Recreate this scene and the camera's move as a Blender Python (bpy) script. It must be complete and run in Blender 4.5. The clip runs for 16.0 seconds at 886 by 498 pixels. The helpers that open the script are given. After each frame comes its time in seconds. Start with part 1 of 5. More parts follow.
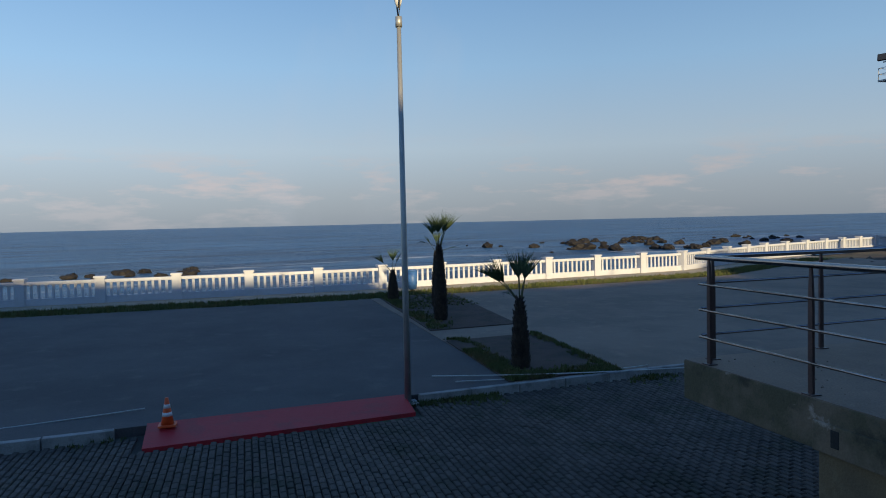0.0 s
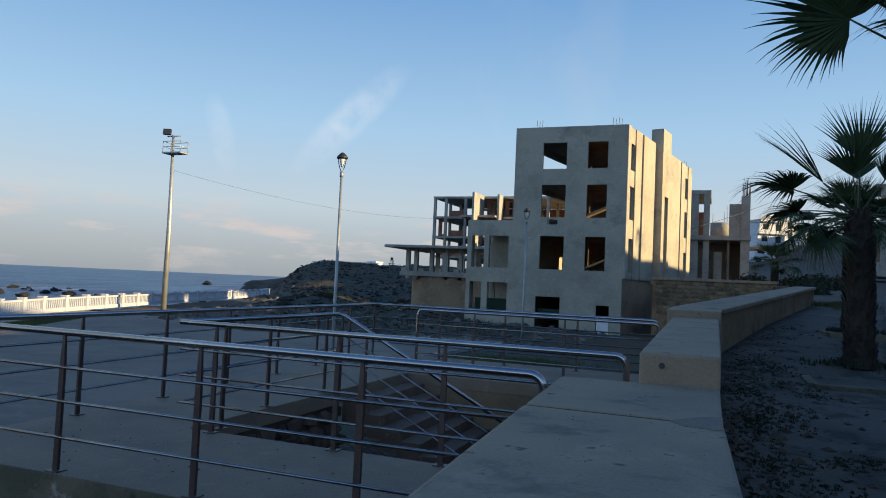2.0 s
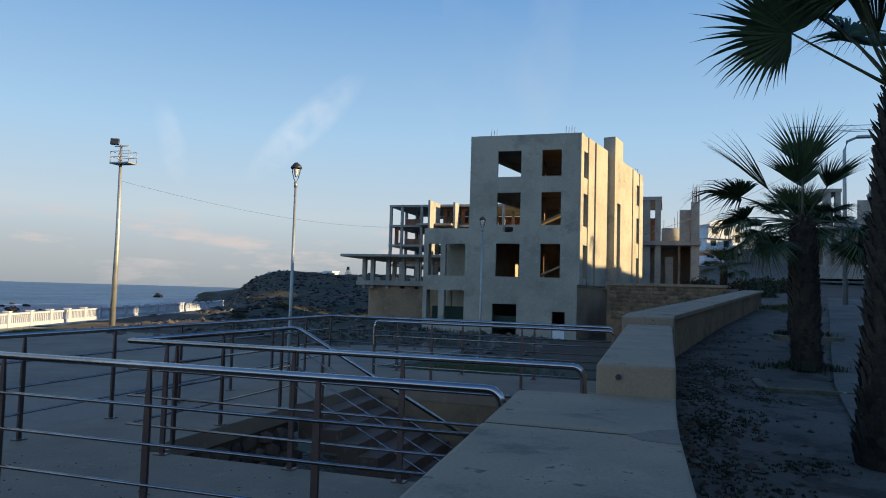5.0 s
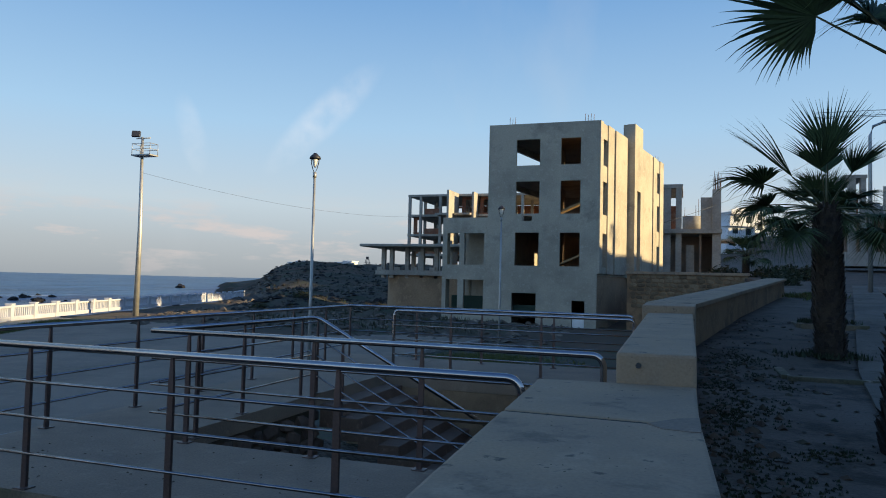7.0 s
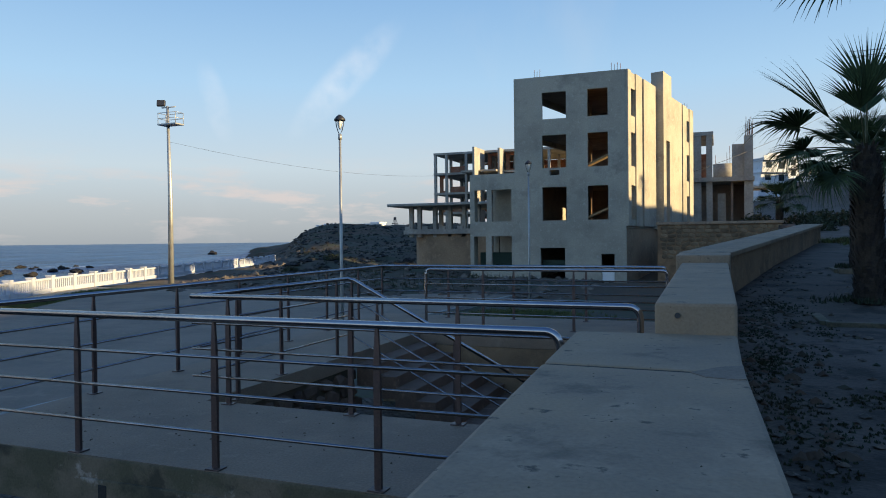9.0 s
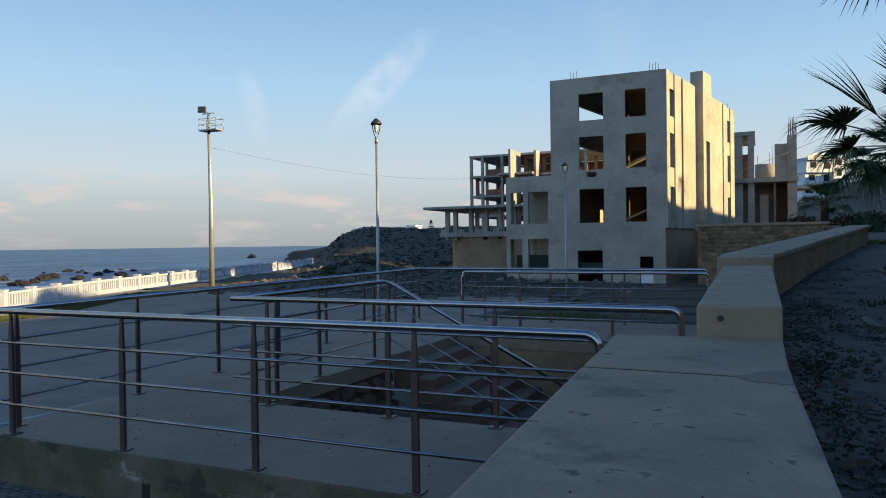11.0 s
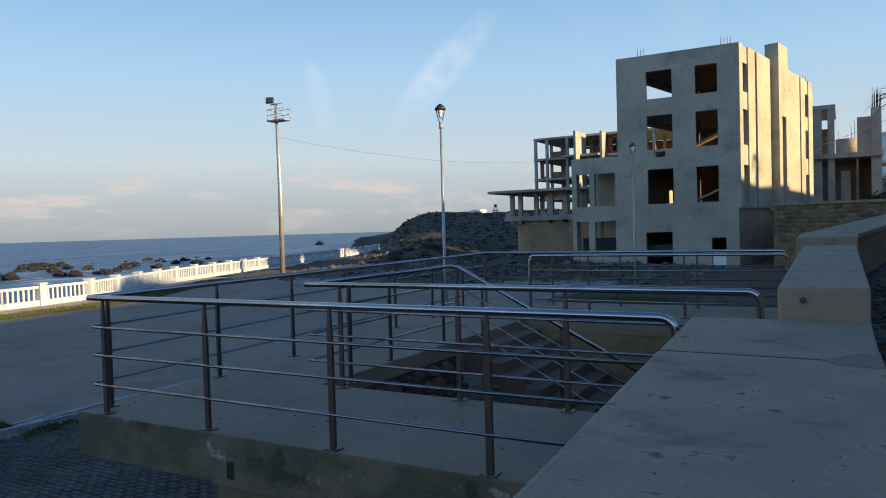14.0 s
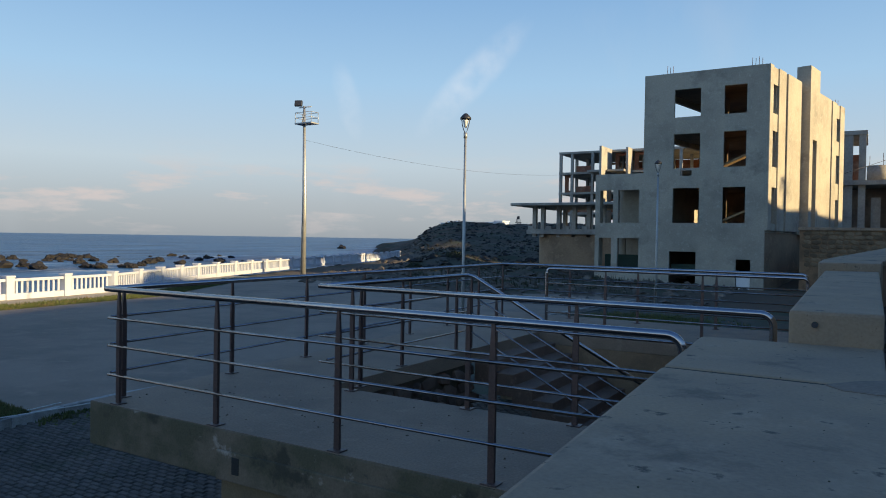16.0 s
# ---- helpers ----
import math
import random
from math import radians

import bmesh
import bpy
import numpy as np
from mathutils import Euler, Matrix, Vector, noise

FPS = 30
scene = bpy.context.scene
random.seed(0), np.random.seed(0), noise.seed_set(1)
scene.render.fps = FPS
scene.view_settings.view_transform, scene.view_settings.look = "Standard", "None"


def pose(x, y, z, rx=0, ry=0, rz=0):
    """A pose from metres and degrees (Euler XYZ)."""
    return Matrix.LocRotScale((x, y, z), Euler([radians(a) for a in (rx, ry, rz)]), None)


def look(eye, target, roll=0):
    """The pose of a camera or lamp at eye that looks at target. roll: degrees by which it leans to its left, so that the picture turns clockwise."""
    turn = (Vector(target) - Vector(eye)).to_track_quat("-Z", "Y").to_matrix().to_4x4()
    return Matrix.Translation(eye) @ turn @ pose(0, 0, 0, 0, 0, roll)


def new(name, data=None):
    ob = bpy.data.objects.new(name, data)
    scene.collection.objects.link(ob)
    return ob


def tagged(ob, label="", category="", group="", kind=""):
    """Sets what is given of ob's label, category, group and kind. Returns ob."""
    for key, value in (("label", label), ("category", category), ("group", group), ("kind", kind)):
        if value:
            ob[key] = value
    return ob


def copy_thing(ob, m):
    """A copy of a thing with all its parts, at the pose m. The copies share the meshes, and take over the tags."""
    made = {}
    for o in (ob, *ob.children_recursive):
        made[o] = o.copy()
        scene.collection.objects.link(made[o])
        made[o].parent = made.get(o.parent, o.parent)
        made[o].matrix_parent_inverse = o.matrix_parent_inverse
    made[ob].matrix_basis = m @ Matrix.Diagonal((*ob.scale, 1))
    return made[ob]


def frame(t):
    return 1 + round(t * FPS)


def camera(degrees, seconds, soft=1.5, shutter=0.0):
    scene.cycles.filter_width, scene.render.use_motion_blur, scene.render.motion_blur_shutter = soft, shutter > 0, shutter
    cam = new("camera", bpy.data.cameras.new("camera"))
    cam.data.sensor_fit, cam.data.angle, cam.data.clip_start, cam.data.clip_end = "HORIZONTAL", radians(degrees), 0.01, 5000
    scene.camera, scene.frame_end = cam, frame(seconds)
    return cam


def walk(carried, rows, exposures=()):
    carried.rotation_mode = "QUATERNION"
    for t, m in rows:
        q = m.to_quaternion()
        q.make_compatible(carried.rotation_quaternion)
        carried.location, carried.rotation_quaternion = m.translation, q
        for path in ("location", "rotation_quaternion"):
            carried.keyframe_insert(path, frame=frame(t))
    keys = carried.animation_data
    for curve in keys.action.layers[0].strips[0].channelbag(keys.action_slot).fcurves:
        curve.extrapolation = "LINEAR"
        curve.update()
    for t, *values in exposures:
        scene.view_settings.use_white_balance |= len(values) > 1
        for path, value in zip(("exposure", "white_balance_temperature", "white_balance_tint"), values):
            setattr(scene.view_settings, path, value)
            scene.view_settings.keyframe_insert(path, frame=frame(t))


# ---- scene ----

# ------------------------------------------------------------ camera
cam = camera(64.0, 16.0, 1.0)
PATH = [
    (0, (6.088, -4.453, 1.492), (4.163, -3.915, 1.415), -1.3),
    (0.2, (6.12, -4.452, 1.494), (4.326, -3.569, 1.436), 2.4),
    (0.5, (6.051, -4.361, 1.524), (4.494, -3.105, 1.516), 2.9),
    (0.7, (6.034, -4.218, 1.51), (4.656, -2.769, 1.544), 2.3),
    (1, (6.02, -4.147, 1.531), (4.935, -2.467, 1.581), 3.2),
    (1.5, (6.047, -4.12, 1.563), (5.194, -2.313, 1.641), 3.2),
    (2, (6.036, -4.152, 1.585), (5.321, -2.286, 1.681), 2.6),
    (2.5, (6.04, -4.152, 1.599), (5.419, -2.254, 1.704), 2.8),
    (3, (6.034, -4.136, 1.62), (5.457, -2.225, 1.731), 1.6),
    (3.5, (6.032, -4.117, 1.639), (5.472, -2.202, 1.777), 0.4),
    (4, (6.023, -4.113, 1.634), (5.462, -2.198, 1.77), 1.0),
    (6.5, (6.027, -4.111, 1.628), (5.381, -2.22, 1.724), 1.6),
    (7, (6.026, -4.109, 1.627), (5.376, -2.22, 1.719), 1.4),
    (7.5, (6.023, -4.106, 1.627), (5.364, -2.22, 1.712), 1.3),
    (8, (6.008, -4.114, 1.617), (5.33, -2.233, 1.661), 0.9),
    (8.5, (5.992, -4.11, 1.615), (5.276, -2.242, 1.609), -0.2),
    (9, (5.981, -4.106, 1.617), (5.258, -2.241, 1.591), -0.6),
    (9.2, (5.986, -4.104, 1.62), (5.239, -2.249, 1.586), -2.2),
    (11.5, (5.962, -4.098, 1.605), (5.13, -2.279, 1.591), -0.6),
    (12, (5.944, -4.118, 1.599), (5.09, -2.31, 1.534), -1.4),
    (12.5, (5.912, -4.124, 1.601), (4.99, -2.354, 1.47), -2.1),
    (13, (5.92, -4.123, 1.593), (4.973, -2.366, 1.464), -1.7),
    (13.5, (5.92, -4.113, 1.591), (4.978, -2.355, 1.445), -0.8),
    (14, (5.946, -4.14, 1.613), (4.966, -2.397, 1.557), -1.7),
    (14.5, (5.978, -4.12, 1.609), (4.942, -2.41, 1.564), -1.4),
    (15, (6.009, -4.136, 1.602), (4.962, -2.432, 1.563), 1.0),
    (15.5, (6.011, -4.118, 1.596), (4.986, -2.401, 1.554), 0.6),
    (16, (6.013, -4.121, 1.599), (4.981, -2.408, 1.569), 0.9),
]
walk(cam, [(t, look(eye, target, roll)) for t, eye, target, roll in PATH], [(0.0, -0.34, 6150, 10), (0.5, -0.34, 6050, 10), (1.0, -0.15, 6300, 10), (2.0, 0.1, 6600, 10), (7.0, 0.13, 6600, 10), (9.0, 0.22, 6650, 10), (12.5, 0.2, 6900, 10), (14.0, 0.2, 6700, 10), (15.0, 0.09, 6550, 10), (16.0, 0.07, 6550, 10)])

# ------------------------------------------------------------ light
SUN_AZ, SUN_EL = radians(3), radians(12.5)          # towards the sun, from +x turning to +y
to_sun = Vector((math.cos(SUN_AZ) * math.cos(SUN_EL), math.sin(SUN_AZ) * math.cos(SUN_EL), math.sin(SUN_EL)))
sun = new("sun", bpy.data.lights.new("sun", "SUN"))
sun.data.energy, sun.data.angle, sun.data.color = 8.2, radians(0.6), (1.0, 0.77, 0.42)
sun.matrix_world = look(to_sun * 50, (0, 0, 0))

world = bpy.data.worlds.new("sky")
scene.world = world
world.use_nodes = True


STREAKS = [((-0.470, 0.852, 0.22), (0.09, 0.045, 0.105), 0.12, 0.028, 0.42), ((-0.616, 0.765, 0.185), (-0.02, 0.0, 0.06), 0.06, 0.02, 0.3)]


def build_sky():
    nt = world.node_tree
    n, l = nt.nodes, nt.links
    bg = n["Background"]
    sky = n.new("ShaderNodeTexSky")
    sky.sky_type, sky.sun_disc = "NISHITA", False
    sky.sun_elevation, sky.sun_rotation = SUN_EL, radians(90) - SUN_AZ
    sky.air_density, sky.dust_density, sky.ozone_density = 1.0, 0.7, 2.0
    co = n.new("ShaderNodeTexCoord")
    sep = n.new("ShaderNodeSeparateXYZ")
    l.new(co.outputs["Generated"], sep.inputs[0])
    # low banks of cloud over the horizon
    mp = n.new("ShaderNodeMapping")
    mp.inputs["Scale"].default_value = (5.5, 5.5, 26.0)
    l.new(co.outputs["Generated"], mp.inputs[0])
    nz = n.new("ShaderNodeTexNoise")
    nz.inputs["Scale"].default_value, nz.inputs["Detail"].default_value, nz.inputs["Roughness"].default_value = 1.6, 7, 0.6
    l.new(mp.outputs[0], nz.inputs["Vector"])
    r1 = n.new("ShaderNodeMapRange")
    r1.inputs[1].default_value, r1.inputs[2].default_value = 0.52, 0.65
    l.new(nz.outputs["Fac"], r1.inputs[0])
    low = n.new("ShaderNodeValToRGB")
    e = low.color_ramp.elements
    e[0].position, e[0].color = 0.0, (0.25, 0.25, 0.25, 1)
    e[1].position, e[1].color = 0.13, (0, 0, 0, 1)
    for p, v in ((0.02, 0.35), (0.05, 0.8), (0.075, 0.6), (0.1, 0.15)):
        q = e.new(p)
        q.color = (v, v, v, 1)
    l.new(sep.outputs[2], low.inputs[0])
    m1 = n.new("ShaderNodeMath")
    m1.operation = "MULTIPLY"
    l.new(r1.outputs[0], m1.inputs[0])
    l.new(low.outputs[0], m1.inputs[1])
    # thin wisps higher up
    mp2 = n.new("ShaderNodeMapping")
    mp2.inputs["Scale"].default_value = (5.5, 5.5, 2.2)
    mp2.inputs["Rotation"].default_value = (0.5, 0.6, 0.3)
    l.new(co.outputs["Generated"], mp2.inputs[0])
    nz2 = n.new("ShaderNodeTexNoise")
    nz2.inputs["Scale"].default_value, nz2.inputs["Detail"].default_value = 1.1, 6
    l.new(mp2.outputs[0], nz2.inputs["Vector"])
    r2 = n.new("ShaderNodeMapRange")
    r2.inputs[1].default_value, r2.inputs[2].default_value, r2.inputs[4].default_value = 0.58, 0.8, 0.2
    l.new(nz2.outputs["Fac"], r2.inputs[0])
    mx = n.new("ShaderNodeMix")
    mx.data_type = "RGBA"
    tint = n.new("ShaderNodeMix")
    tint.data_type, tint.blend_type = "RGBA", "MULTIPLY"
    tint.inputs[0].default_value = 1
    tint.inputs[7].default_value = (1.0, 1.0, 1.0, 1)
    haze = n.new("ShaderNodeValToRGB")
    e = haze.color_ramp.elements
    e[0].position, e[0].color = 0.0, (0.335, 0.38, 0.43, 1)
    e[1].position, e[1].color = 1.0, (0.035, 0.11, 0.33, 1)
    for p, c in ((0.045, (0.425, 0.475, 0.53)), (0.10, (0.525, 0.625, 0.705)), (0.21, (0.38, 0.60, 0.83)), (0.41, (0.15, 0.35, 0.68)), (0.65, (0.07, 0.20, 0.47))):
        q = e.new(p)
        q.color = (*c, 1)
    l.new(sep.outputs[2], haze.inputs[0])
    up = n.new("ShaderNodeVectorMath")
    up.operation = "SCALE"
    up.inputs["Scale"].default_value = 10
    l.new(haze.outputs[0], up.inputs[0])
    veil = n.new("ShaderNodeMix")
    veil.data_type = "RGBA"
    veil.inputs[0].default_value = 0.88
    l.new(sky.outputs[0], veil.inputs[6])
    l.new(up.outputs[0], veil.inputs[7])
    l.new(veil.outputs[2], tint.inputs[6])
    l.new(tint.outputs[2], mx.inputs[6])
    mx.inputs[7].default_value = (6.4, 5.7, 5.5, 1)
    l.new(m1.outputs[0], mx.inputs[0])
    mx2 = n.new("ShaderNodeMix")
    mx2.data_type = "RGBA"
    l.new(mx.outputs[2], mx2.inputs[6])
    mx2.inputs[7].default_value = (6.0, 6.3, 6.8, 1)
    l.new(r2.outputs[0], mx2.inputs[0])
    # two streaks of high thin cloud
    cur = mx2.outputs[2]
    for centre, along, length, width, amount in STREAKS:
        c = Vector(centre).normalized()
        u = Vector(along)
        u = (u - c * u.dot(c)).normalized()
        v = c.cross(u)
        dots = []
        for axis, size in ((u, length), (v, width)):
            dp = n.new("ShaderNodeVectorMath")
            dp.operation = "DOT_PRODUCT"
            dp.inputs[1].default_value = axis
            l.new(co.outputs["Generated"], dp.inputs[0])
            sq = n.new("ShaderNodeMath")
            sq.operation = "MULTIPLY"
            dv = n.new("ShaderNodeMath")
            dv.operation = "DIVIDE"
            l.new(dp.outputs["Value"], dv.inputs[0])
            dv.inputs[1].default_value = size
            l.new(dv.outputs[0], sq.inputs[0])
            l.new(dv.outputs[0], sq.inputs[1])
            dots.append(sq.outputs[0])
        ad = n.new("ShaderNodeMath")
        l.new(dots[0], ad.inputs[0])
        l.new(dots[1], ad.inputs[1])
        front = n.new("ShaderNodeVectorMath")
        front.operation = "DOT_PRODUCT"
        front.inputs[1].default_value = c
        l.new(co.outputs["Generated"], front.inputs[0])
        gate = n.new("ShaderNodeMath")
        gate.operation = "GREATER_THAN"
        gate.inputs[1].default_value = 0.5
        l.new(front.outputs["Value"], gate.inputs[0])
        fall = n.new("ShaderNodeMapRange")
        fall.interpolation_type = "SMOOTHSTEP"
        fall.inputs[1].default_value, fall.inputs[2].default_value = 1.0, 0.0
        fall.inputs[3].default_value, fall.inputs[4].default_value = 0.0, amount
        l.new(ad.outputs[0], fall.inputs[0])
        nm = n.new("ShaderNodeTexNoise")
        nm.inputs["Scale"].default_value, nm.inputs["Detail"].default_value = 26, 8
        l.new(co.outputs["Generated"], nm.inputs["Vector"])
        nr = n.new("ShaderNodeMapRange")
        nr.inputs[1].default_value, nr.inputs[2].default_value = 0.28, 0.75
        l.new(nm.outputs["Fac"], nr.inputs[0])
        m2 = n.new("ShaderNodeMath")
        m2.operation = "MULTIPLY"
        l.new(fall.outputs[0], m2.inputs[0])
        l.new(nr.outputs[0], m2.inputs[1])
        m3 = n.new("ShaderNodeMath")
        m3.operation = "MULTIPLY"
        l.new(m2.outputs[0], m3.inputs[0])
        l.new(gate.outputs[0], m3.inputs[1])
        mm = n.new("ShaderNodeMix")
        mm.data_type = "RGBA"
        l.new(m3.outputs[0], mm.inputs[0])
        l.new(cur, mm.inputs[6])
        mm.inputs[7].default_value = (8.2, 8.4, 8.8, 1)
        cur = mm.outputs[2]
    # the sky opposite the morning sun, to the south-west, is a little brighter
    side = n.new("ShaderNodeMapRange")
    side.inputs[1].default_value, side.inputs[2].default_value = 0.45, -0.4
    side.inputs[3].default_value, side.inputs[4].default_value = 0.10, 0.128
    l.new(sep.outputs[1], side.inputs[0])
    l.new(cur, bg.inputs[0])
    l.new(side.outputs[0], bg.inputs[1])


build_sky()


# ------------------------------------------------------------ materials
def material(name, base, rough=0.8, metal=0.0, spots=(), grain=(60, 0.15), bump=0.3, bump_scale=40, vary=0.0, world_coord=True):
    """base colour; spots: (scale, colour, low, high) layers of stain; grain: scale and strength of fine value noise; vary: value change from piece to piece."""
    m = bpy.data.materials.new(name)
    m.use_nodes = True
    nt = m.node_tree
    n, l = nt.nodes, nt.links
    b = n["Principled BSDF"]
    b.inputs["Roughness"].default_value, b.inputs["Metallic"].default_value = rough, metal
    if world_coord:
        co = n.new("ShaderNodeNewGeometry").outputs["Position"]
    else:
        co = n.new("ShaderNodeTexCoord").outputs["Object"]
    col = n.new("ShaderNodeRGB")
    col.outputs[0].default_value = (*base, 1)
    cur = col.outputs[0]
    for scale, colour, lo, hi in spots:
        t = n.new("ShaderNodeTexNoise")
        t.inputs["Scale"].default_value, t.inputs["Detail"].default_value, t.inputs["Roughness"].default_value = scale, 6, 0.62
        l.new(co, t.inputs["Vector"])
        r = n.new("ShaderNodeMapRange")
        r.inputs[1].default_value, r.inputs[2].default_value = lo, hi
        l.new(t.outputs["Fac"], r.inputs[0])
        x = n.new("ShaderNodeMix")
        x.data_type = "RGBA"
        l.new(r.outputs[0], x.inputs[0])
        l.new(cur, x.inputs[6])
        x.inputs[7].default_value = (*colour, 1)
        cur = x.outputs[2]
    g = n.new("ShaderNodeTexNoise")
    g.inputs["Scale"].default_value, g.inputs["Detail"].default_value = grain[0], 5
    l.new(co, g.inputs["Vector"])
    hs = n.new("ShaderNodeHueSaturation")
    r = n.new("ShaderNodeMapRange")
    r.inputs[1].default_value, r.inputs[2].default_value = 0.25, 0.75
    r.inputs[3].default_value, r.inputs[4].default_value = 1 - grain[1], 1 + grain[1]
    l.new(g.outputs["Fac"], r.inputs[0])
    val = r.outputs[0]
    if vary:
        info = n.new("ShaderNodeObjectInfo")
        isl = n.new("ShaderNodeNewGeometry")
        ad = n.new("ShaderNodeMath")
        ad.operation = "ADD"
        l.new(info.outputs["Random"], ad.inputs[0])
        l.new(isl.outputs["Random Per Island"], ad.inputs[1])
        fr = n.new("ShaderNodeMath")
        fr.operation = "FRACT"
        l.new(ad.outputs[0], fr.inputs[0])
        vr = n.new("ShaderNodeMapRange")
        vr.inputs[3].default_value, vr.inputs[4].default_value = 1 - vary, 1 + vary
        l.new(fr.outputs[0], vr.inputs[0])
        mu = n.new("ShaderNodeMath")
        mu.operation = "MULTIPLY"
        l.new(vr.outputs[0], mu.inputs[0])
        l.new(val, mu.inputs[1])
        val = mu.outputs[0]
    l.new(val, hs.inputs["Value"])
    l.new(cur, hs.inputs["Color"])
    l.new(hs.outputs[0], b.inputs["Base Color"])
    if bump:
        bt = n.new("ShaderNodeTexNoise")
        bt.inputs["Scale"].default_value, bt.inputs["Detail"].default_value = bump_scale, 6
        l.new(co, bt.inputs["Vector"])
        bn = n.new("ShaderNodeBump")
        bn.inputs["Strength"].default_value, bn.inputs["Distance"].default_value = bump, 0.02
        l.new(bt.outputs["Fac"], bn.inputs["Height"])
        l.new(bn.outputs[0], b.inputs["Normal"])
    return m


CONC = material("plaza_concrete", (0.228, 0.164, 0.119), 0.75, spots=((0.35, (0.159, 0.118, 0.086), 0.42, 0.62), (2.2, (0.265, 0.193, 0.141), 0.55, 0.75), (9, (0.117, 0.101, 0.088), 0.68, 0.8)), grain=(45, 0.2), bump=0.25)
DECKC = material("deck_concrete", (0.261, 0.172, 0.112), 0.72, spots=((0.8, (0.191, 0.128, 0.085), 0.42, 0.62), (5, (0.307, 0.210, 0.142), 0.58, 0.75)), grain=(50, 0.2), bump=0.25)
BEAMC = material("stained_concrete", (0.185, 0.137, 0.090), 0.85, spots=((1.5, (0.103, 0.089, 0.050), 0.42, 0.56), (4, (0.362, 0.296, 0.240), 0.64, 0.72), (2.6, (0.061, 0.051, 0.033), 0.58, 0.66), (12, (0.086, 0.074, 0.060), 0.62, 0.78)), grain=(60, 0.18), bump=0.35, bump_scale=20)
OCHRE = material("ochre_render", (0.178, 0.127, 0.068), 0.9, spots=((1.8, (0.119, 0.090, 0.056), 0.45, 0.65), (7, (0.212, 0.164, 0.096), 0.55, 0.75)), grain=(60, 0.15), bump=0.4)
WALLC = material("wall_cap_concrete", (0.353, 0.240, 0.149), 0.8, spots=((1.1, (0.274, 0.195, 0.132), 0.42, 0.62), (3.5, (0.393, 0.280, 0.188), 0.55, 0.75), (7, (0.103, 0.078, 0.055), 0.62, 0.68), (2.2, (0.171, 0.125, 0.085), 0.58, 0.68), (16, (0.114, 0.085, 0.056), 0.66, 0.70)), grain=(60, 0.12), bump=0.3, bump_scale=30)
WALLP = material("brown_wall_render", (0.285, 0.168, 0.090), 0.9, spots=((1.3, (0.171, 0.104, 0.058), 0.42, 0.62), (5, (0.342, 0.208, 0.115), 0.55, 0.75)), grain=(50, 0.2), bump=0.5)
RAW = material("raw_cement", (0.414, 0.372, 0.293), 0.85, spots=((0.25, (0.326, 0.293, 0.233), 0.42, 0.6), (0.55, (0.251, 0.228, 0.186), 0.56, 0.72), (3.0, (0.465, 0.423, 0.344), 0.55, 0.75)), grain=(9, 0.1), bump=0.3, bump_scale=6)
RAWB = material("cement_block_base", (0.326, 0.221, 0.136), 0.9, spots=((0.4, (0.217, 0.147, 0.092), 0.42, 0.6), (1.6, (0.399, 0.267, 0.163), 0.52, 0.72)), grain=(9, 0.15), bump=0.4, bump_scale=6)
# raw cement indoors, coloured darker than RAW to carry the rooms' shade
INNER = material("raw_interior_shade", (0.286, 0.213, 0.156), 0.9, spots=((0.5, (0.182, 0.138, 0.108), 0.42, 0.6),), grain=(8, 0.15), bump=0.3, bump_scale=6)
SLAB2 = material("frame_concrete", (0.38, 0.35, 0.30), 0.85, spots=((0.4, (0.27, 0.25, 0.22), 0.45, 0.62),), grain=(5, 0.15), bump=0)
BRICK = material("red_hollow_brick", (0.34, 0.14, 0.08), 0.9, spots=((1.2, (0.24, 0.11, 0.07), 0.45, 0.62), (0.5, (0.38, 0.25, 0.18), 0.55, 0.7)), grain=(5, 0.2), bump=0)
WHITE = material("white_paint", (0.501, 0.516, 0.568), 0.6, spots=((1.2, (0.450, 0.456, 0.492), 0.5, 0.7), (6, (0.367, 0.361, 0.375), 0.66, 0.8)), grain=(20, 0.05), bump=0.1)
STEEL = material("stainless_steel", (0.389, 0.355, 0.359), 0.16, 1.0, spots=((3, (0.518, 0.470, 0.446), 0.5, 0.7),), grain=(30, 0.06), bump=0.03, bump_scale=25)
BARM = material("weathered_steel_bar", (0.292, 0.262, 0.262), 0.2, 1.0, spots=((4, (0.173, 0.145, 0.131), 0.5, 0.7),), grain=(30, 0.1), bump=0.03)
POSTM = material("dull_steel_post", (0.130, 0.090, 0.081), 0.42, 0.7, spots=((6, (0.103, 0.078, 0.077), 0.45, 0.65),), grain=(60, 0.15), bump=0.1)
GALV = material("galvanised_pole", (0.42, 0.42, 0.40), 0.5, 0.6, spots=((2, (0.34, 0.34, 0.33), 0.45, 0.65),), grain=(25, 0.08), bump=0.05)
DARKM = material("dark_metal", (0.05, 0.05, 0.055), 0.5, 0.5, bump=0)
GLASSM = material("frosted_glass_bowl", (0.75, 0.74, 0.70), 0.25, bump=0)
PAVER = material("grey_paver", (0.083, 0.068, 0.056), 0.85, spots=((0.5, (0.050, 0.042, 0.035), 0.42, 0.62), (1.1, (0.031, 0.032, 0.019), 0.52, 0.66)), grain=(60, 0.15), bump=0.3, vary=0.25)
JOINT = material("dirt_joint", (0.05, 0.05, 0.04), 0.95, spots=((0.9, (0.05, 0.075, 0.025), 0.5, 0.66),), grain=(40, 0.3), bump=0.5)
SAND = material("sandy_concrete", (0.40, 0.34, 0.25), 0.85, spots=((1.5, (0.31, 0.26, 0.19), 0.45, 0.62),), grain=(30, 0.15), bump=0.2)
